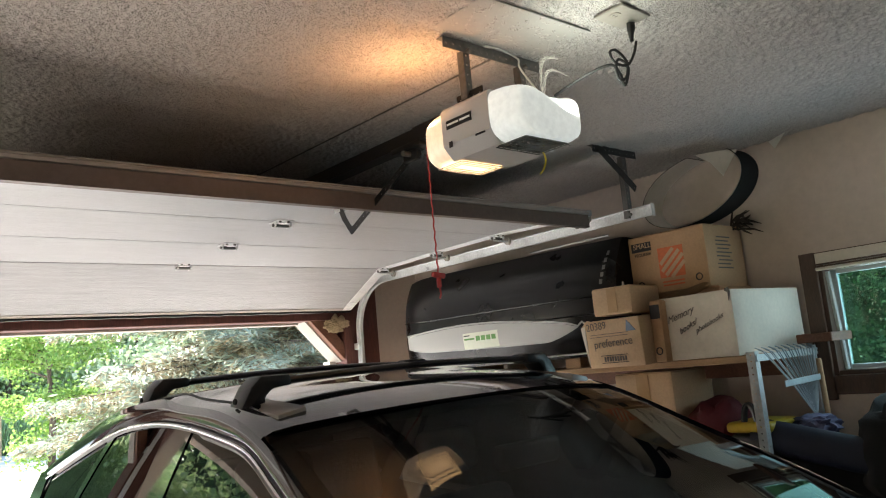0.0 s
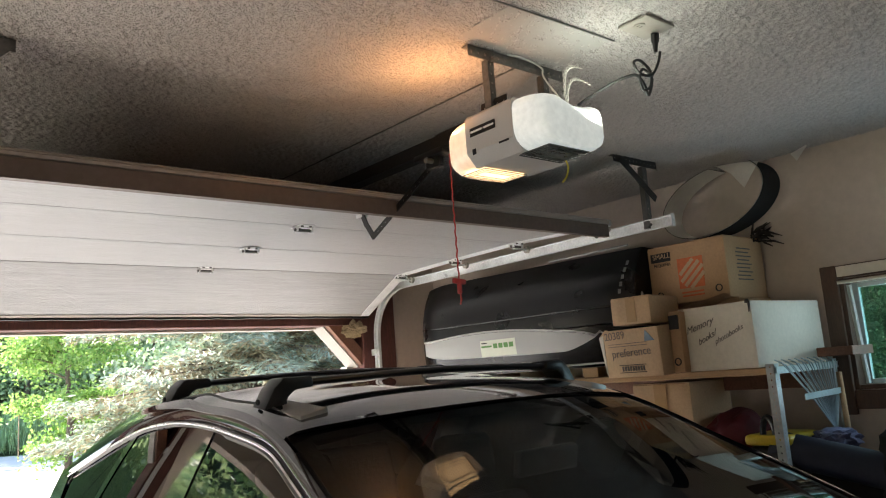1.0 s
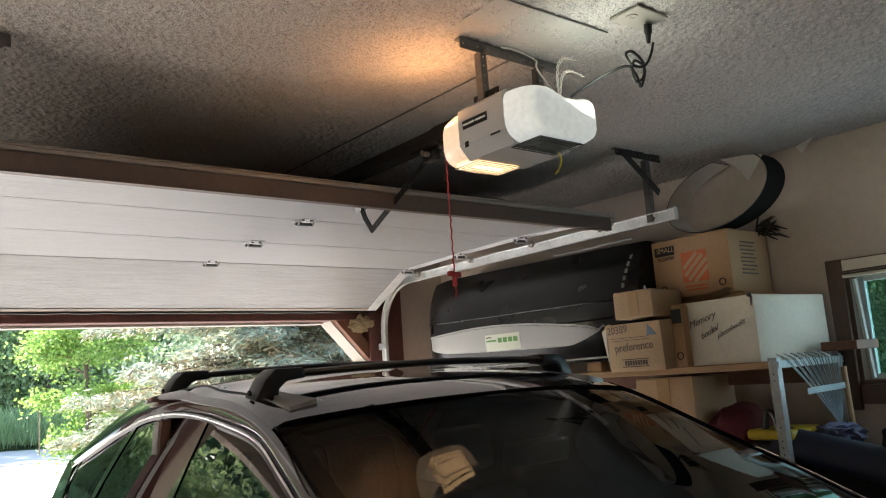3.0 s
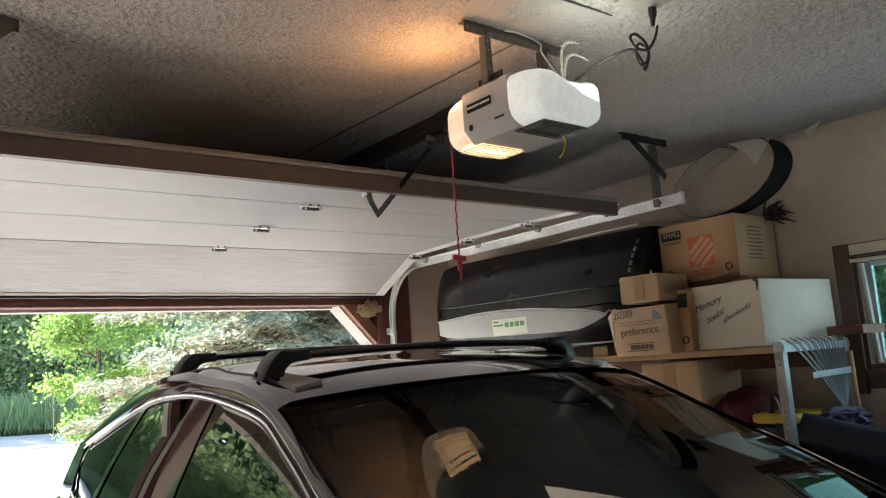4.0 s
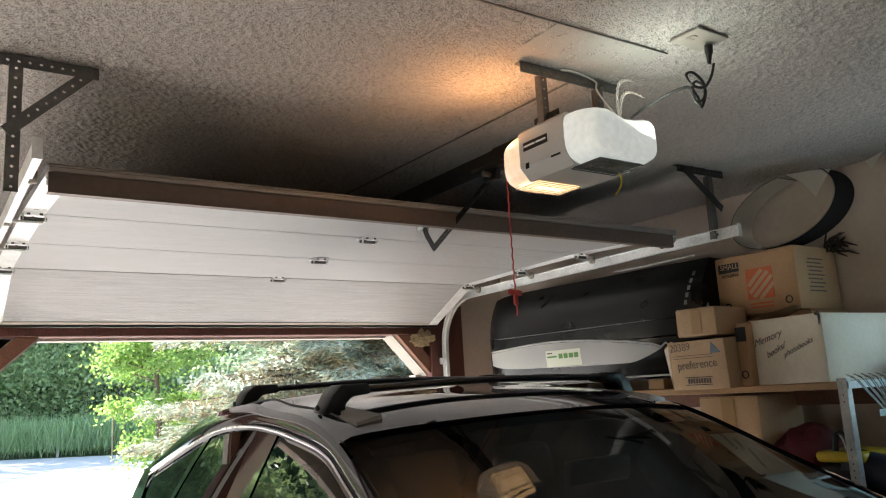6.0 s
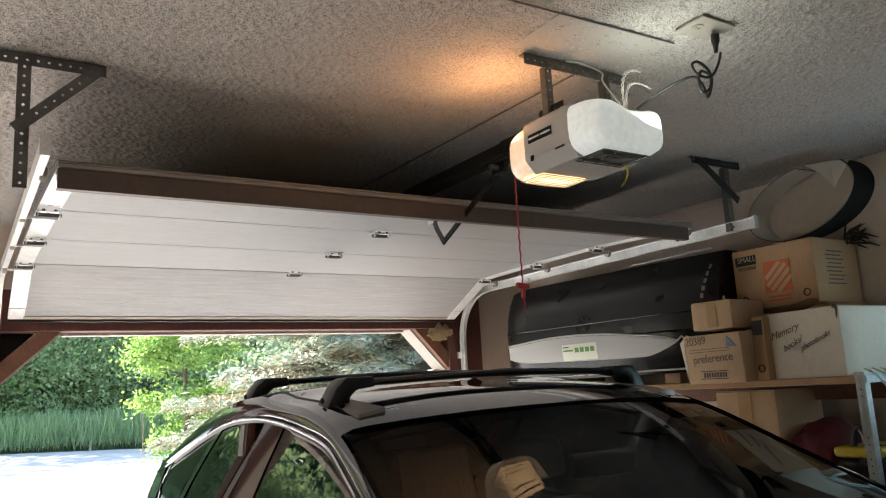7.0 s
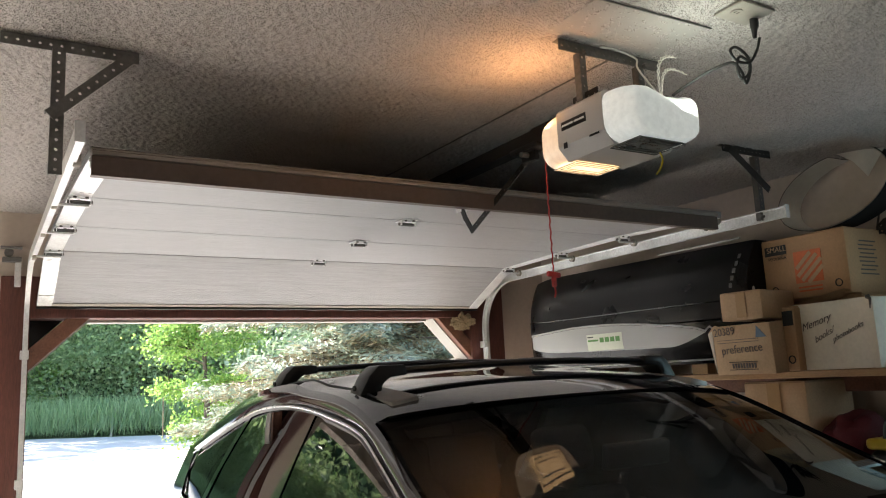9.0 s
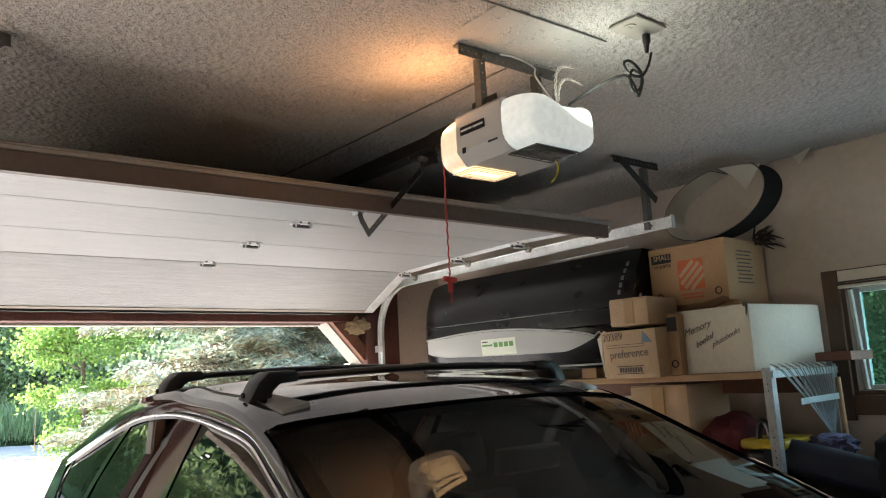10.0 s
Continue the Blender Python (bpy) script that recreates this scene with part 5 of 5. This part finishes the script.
def cards(name, centres, length, width, direction, material, rng, spread=0.8):
    """Many small leaves: a pointed diamond each, at the centres."""
    n = len(centres)
    d = direction + rng.normal(0, spread, (n, 3))
    d /= np.linalg.norm(d, axis=1, keepdims=True) + 1e-9
    r = rng.normal(0, 1, (n, 3))
    s = np.cross(d, r)
    s /= np.linalg.norm(s, axis=1, keepdims=True) + 1e-9
    u = np.cross(s, d)
    L = (length * (0.6 + 0.8 * rng.random(n)))[:, None]
    W = (width * (0.6 + 0.8 * rng.random(n)))[:, None]
    v = np.stack([centres - d * L / 2, centres + s * W / 2 + u * W * 0.15, centres + d * L / 2, centres - s * W / 2 + u * W * 0.15], 1).reshape(-1, 3)
    me = bpy.data.meshes.new(name)
    me.vertices.add(4 * n), me.loops.add(4 * n), me.polygons.add(n)
    me.vertices.foreach_set("co", v.ravel())
    me.loops.foreach_set("vertex_index", np.arange(4 * n, dtype=np.int32))
    me.polygons.foreach_set("loop_start", np.arange(0, 4 * n, 4, dtype=np.int32))
    me.update(calc_edges=True)
    me.materials.append(material)
    return me


def mesh_part(name, me, parent, label=""):
    ob = new(name, me)
    ob.parent = parent
    ob.matrix_parent_inverse = parent.matrix_basis.inverted()
    if label:
        tagged(ob, label)
    return ob


M_GROUND = mat("grass_ground", (0.07, 0.11, 0.03), 0.95, var=0.3, scale=0.4, fine=8, bump=0.3)
M_DRIVE = mat("pale_gravel_drive", (0.44, 0.425, 0.40), 0.95, var=0.1, scale=0.5, fine=25, bump=0.3)
M_BARK = mat("grey_brown_bark", (0.10, 0.075, 0.055), 0.9, var=0.3, scale=6, fine=40, bump=0.5)
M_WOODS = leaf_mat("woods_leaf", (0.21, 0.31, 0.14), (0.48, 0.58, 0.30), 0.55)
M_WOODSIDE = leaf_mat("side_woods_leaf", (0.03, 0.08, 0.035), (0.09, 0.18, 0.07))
M_MAPLE = leaf_mat("bright_leaf", (0.12, 0.25, 0.05), (0.30, 0.42, 0.11), 0.5)
M_SPRUCE = leaf_mat("blue_spruce_needle", (0.14, 0.185, 0.13), (0.40, 0.45, 0.34), 0.3)
M_SPRUCEIN = leaf_mat("brown_spruce_twig", (0.16, 0.13, 0.07), (0.36, 0.31, 0.19), 0.2)
M_GRASS = leaf_mat("tall_grass", (0.24, 0.36, 0.17), (0.46, 0.58, 0.31), 0.55)
M_PALE = leaf_mat("pale_leaf", (0.12, 0.19, 0.09), (0.34, 0.42, 0.28), 0.35)
solid("ground", box(-400, 400, -400, 800, -0.3, -0.05), M_GROUND, "grassy ground reaching the far woods", "ground", "structure")
solid("driveway", prism([(-30, 0.19), (60, 0.19), (60, 22.5), (10, 22.5), (-6, 38.5), (-30, 38.5)], "z", -0.046, -0.02), M_DRIVE, "pale sunlit gravel driveway", "driveway", "structure")

rng = np.random.default_rng(11)


def clumps(n, per, lo, hi, spread, rng):
    c = lo + (hi - lo) * rng.random((n, 3))
    return (c[:, None, :] + rng.normal(0, 1, (n, per, 3)) * spread).reshape(-1, 3)


def along_edge(c):
    """Lets a belt of plants follow the slanting far edge of the drive."""
    c[:, 1] -= np.clip(c[:, 0] - 2, -8, 8)
    return c


# far woods: leaf clumps before a dark backing sheet, trunks between
A = np.array
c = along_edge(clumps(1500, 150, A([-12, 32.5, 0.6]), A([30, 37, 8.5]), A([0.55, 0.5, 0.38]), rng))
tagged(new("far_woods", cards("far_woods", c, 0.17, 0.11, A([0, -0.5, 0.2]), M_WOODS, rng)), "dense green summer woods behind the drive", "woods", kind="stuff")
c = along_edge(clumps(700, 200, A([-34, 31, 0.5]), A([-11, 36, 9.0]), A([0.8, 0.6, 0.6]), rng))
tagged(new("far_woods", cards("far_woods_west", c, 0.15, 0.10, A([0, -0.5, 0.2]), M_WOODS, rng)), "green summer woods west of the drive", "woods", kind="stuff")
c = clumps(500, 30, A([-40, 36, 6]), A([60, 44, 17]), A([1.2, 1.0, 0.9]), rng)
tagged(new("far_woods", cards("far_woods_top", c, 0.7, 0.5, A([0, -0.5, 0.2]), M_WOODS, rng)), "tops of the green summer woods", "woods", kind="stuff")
# bumpy backing sheet, the shade between the leaves put into its dark colour
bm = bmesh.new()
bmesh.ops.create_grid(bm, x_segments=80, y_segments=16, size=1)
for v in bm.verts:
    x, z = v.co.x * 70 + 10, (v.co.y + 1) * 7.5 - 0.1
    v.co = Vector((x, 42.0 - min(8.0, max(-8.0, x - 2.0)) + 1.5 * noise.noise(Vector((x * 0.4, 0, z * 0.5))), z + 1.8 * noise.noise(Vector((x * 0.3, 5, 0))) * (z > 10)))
solid("thicket", bm, mat("shaded_depth_sheet", (0.06, 0.10, 0.045), 0.95, var=0.5, scale=1.2, fine=12, bump=0.6), "dark backing sheet standing for the shaded depth of the woods", "thicket", "stuff")
bm = bmesh.new()
tr_rng = random.Random(3)
for k in range(46):
    x, y, r = tr_rng.uniform(-10, 28), tr_rng.uniform(33.5, 38), tr_rng.uniform(0.04, 0.13)
    y -= min(8, max(-8, x - 2))
    sweep([(x, y, -0.05), (x + tr_rng.uniform(-0.2, 0.2), y, 2.5), (x + tr_rng.uniform(-0.5, 0.5), y, 8)], [r, r * 0.8, r * 0.4], 6, bm)
solid("wood_trunks", bm, M_BARK, "thin grey trunks in the woods", "trunks", "stuff")
c = along_edge(A([-14, 30.6, 0.35]) + A([46, 2.4, 0.95]) * rng.random((34000, 3)))
tagged(new("tall_grass", cards("tall_grass", c, 0.85, 0.04, A([0, 0, 1.0]), M_GRASS, rng, 0.22)), "tall green grass along the drive", "grass", kind="stuff")
# boundary marker and a thin stake
st = solid("marker_post", turned(box(-0.05, 0.05, -0.03, 0.03, 0, 1.15, 0.01, 1), pose(3.2, 29.9, -0.05, 0, 6)), M_TRIMWHITE, "white marker post in the grass", "post")
solid("thin_stake", sweep([(4.05, 24.0, -0.03), (4.05, 24.0, 2.0)], 0.018, 6), M_PLY, "thin pale stake beside the drive", "stake")


def broadleaf(place, height, radius, n, leaf, label, lo=0.2, mat_=None, seed=1):
    r = np.random.default_rng(seed)
    t = thing("tree", place, label, "tree")
    x, y, z = place
    part("trunk", sweep([(x, y, z), (x + 0.05, y, z + height * 0.3), (x - 0.04, y + 0.05, z + height * 0.65), (x, y, z + height * 0.95)], [0.09, 0.07, 0.045, 0.012], 8), M_BARK, t, smooth=True)
    tips = []
    for k in range(26):
        a, f = r.random() * 6.28, lo + (0.95 - lo) * r.random()
        q = radius * (0.45 + 0.55 * math.sin(math.pi * min(1, f * 0.9))) * (0.6 + 0.5 * r.random())
        p0 = Vector((x, y, z + height * f * 0.9))
        p1 = p0 + Vector((q * math.cos(a), q * math.sin(a), height * 0.08 * r.random() + 0.05))
        part("limb", sweep([p0, p0.lerp(p1, 0.5) + Vector((0, 0, 0.06)), p1], [0.028, 0.018, 0.006], 5), M_BARK, t)
        for s in (0.45, 0.7, 0.9, 1.0):
            tips.append(p0.lerp(p1, s))
    tips = A([list(p) for p in tips])
    c = tips[r.integers(0, len(tips), n)] + r.normal(0, 1, (n, 3)) * A([0.24, 0.24, 0.17]) * radius / 1.4
    mesh_part("crown", cards("crown", c, leaf, leaf * 0.75, A([0, -0.3, -0.2]), mat_ or M_MAPLE, r), t, "loose crown of bright green leaves")
    return t


broadleaf((3.05, 14.2, -0.05), 4.6, 1.2, 11000, 0.088, "young tree with bright yellow-green leaves", 0.14, None, 2)
broadleaf((0.2, 35.5, -0.05), 8.0, 2.2, 5000, 0.2, "leafy tree at the edge of the woods", 0.1, M_MAPLE, 9)
broadleaf((11.2, 13.5, -0.05), 7.5, 2.6, 7000, 0.14, "tree with pale dusty green leaves", 0.06, M_PALE, 5)
broadleaf((7.8, 17.5, -0.05), 7.0, 2.6, 6000, 0.16, "tree with pale dusty green leaves", 0.05, M_PALE, 15)


def spruce(place, height, reach, seed):
    r = np.random.default_rng(seed)
    t = thing("spruce_tree", place, "large blue spruce with drooping boughs beside the drive", "spruce")
    x, y, z = place
    part("trunk", sweep([(x, y, z), (x, y, z + height * 0.5), (x, y, z + height)], [0.2, 0.12, 0.01], 10), M_BARK, t, smooth=True)
    need, inner, ndir, idir = [], [], [], []
    k = 0
    for lev in range(30):
        f = lev / 30
        zb0 = z + 1.35 + (height - 1.35) * f
        L0 = reach * (1 - f) ** 0.8
        for j in range(9 if lev < 12 else 6):
            zb = zb0 + 0.30 * (r.random() - 0.5)
            a = r.random() * 6.28
            L = L0 * (0.75 + 0.35 * r.random())
            out = Vector((math.cos(a), math.sin(a), 0))
            side = Vector((-out.y, out.x, 0))
            drop = 0.22 + 0.34 * r.random()

            def at(s):
                return Vector((x, y, zb)) + out * (L * s) + Vector((0, 0, 0.25 * s - drop * L * 0.55 * s * s + 0.05 * L * s ** 4))
            if lev < 14:
                part("bough", sweep([at(s) for s in (0, 0.3, 0.6, 0.9)], [0.03, 0.022, 0.013, 0.004], 5), M_BARK, t)
            steps = int(18 * L / reach) + 6
            for i in range(steps):
                s = 0.18 + 0.82 * (i + r.random()) / steps
                for sd in (-1, 1):
                    tl = L * 0.36 * (1.05 - s) + 0.16
                    dv = (side * sd + out * 0.75 + Vector((0, 0, -0.25))).normalized()
                    p0 = at(s)
                    m = 22 if lev < 14 else 5
                    for q in range(m):
                        w = (q + r.random()) / m
                        p = p0 + dv * (tl * w) + Vector((0, 0, -0.14 * tl * w * w)) + Vector(r.normal(0, 0.035, 3))
                        if (w > 0.45 or s > 0.8) and r.random() > 0.32:
                            need.append(p), ndir.append(dv)
                        else:
                            inner.append(p + Vector((0, 0, -0.03))), idir.append(dv)
    mesh_part("needles", cards("needles", A([list(p) for p in need]), 0.12, 0.024, A([list(p) for p in ndir]), M_SPRUCE, r, 0.38), t, "blue-green needle sprays")
    mesh_part("inner_twig_growth", cards("inner_twig_growth", A([list(p) for p in inner]), 0.14, 0.02, A([list(p) for p in idir]), M_SPRUCEIN, r, 0.45), t, "brownish inner twigs")
    return t


spruce((3.75, 6.6, -0.05), 9.5, 2.75, 21)
spruce((6.6, 8.6, -0.05), 10.0, 3.0, 33)

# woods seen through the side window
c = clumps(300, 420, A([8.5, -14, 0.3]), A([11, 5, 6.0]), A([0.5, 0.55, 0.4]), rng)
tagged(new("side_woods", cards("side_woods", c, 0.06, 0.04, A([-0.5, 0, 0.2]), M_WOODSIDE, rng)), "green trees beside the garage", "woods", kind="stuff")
# same dark sheet again, as the shade behind the side woods
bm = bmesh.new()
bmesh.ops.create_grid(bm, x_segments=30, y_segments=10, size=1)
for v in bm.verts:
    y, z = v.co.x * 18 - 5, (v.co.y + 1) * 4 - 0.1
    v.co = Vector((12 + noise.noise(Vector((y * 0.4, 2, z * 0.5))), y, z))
solid("thicket", bm, bpy.data.materials["shaded_depth_sheet"], "dark backing sheet standing for the shaded depth of the side woods", "thicket", "stuff")
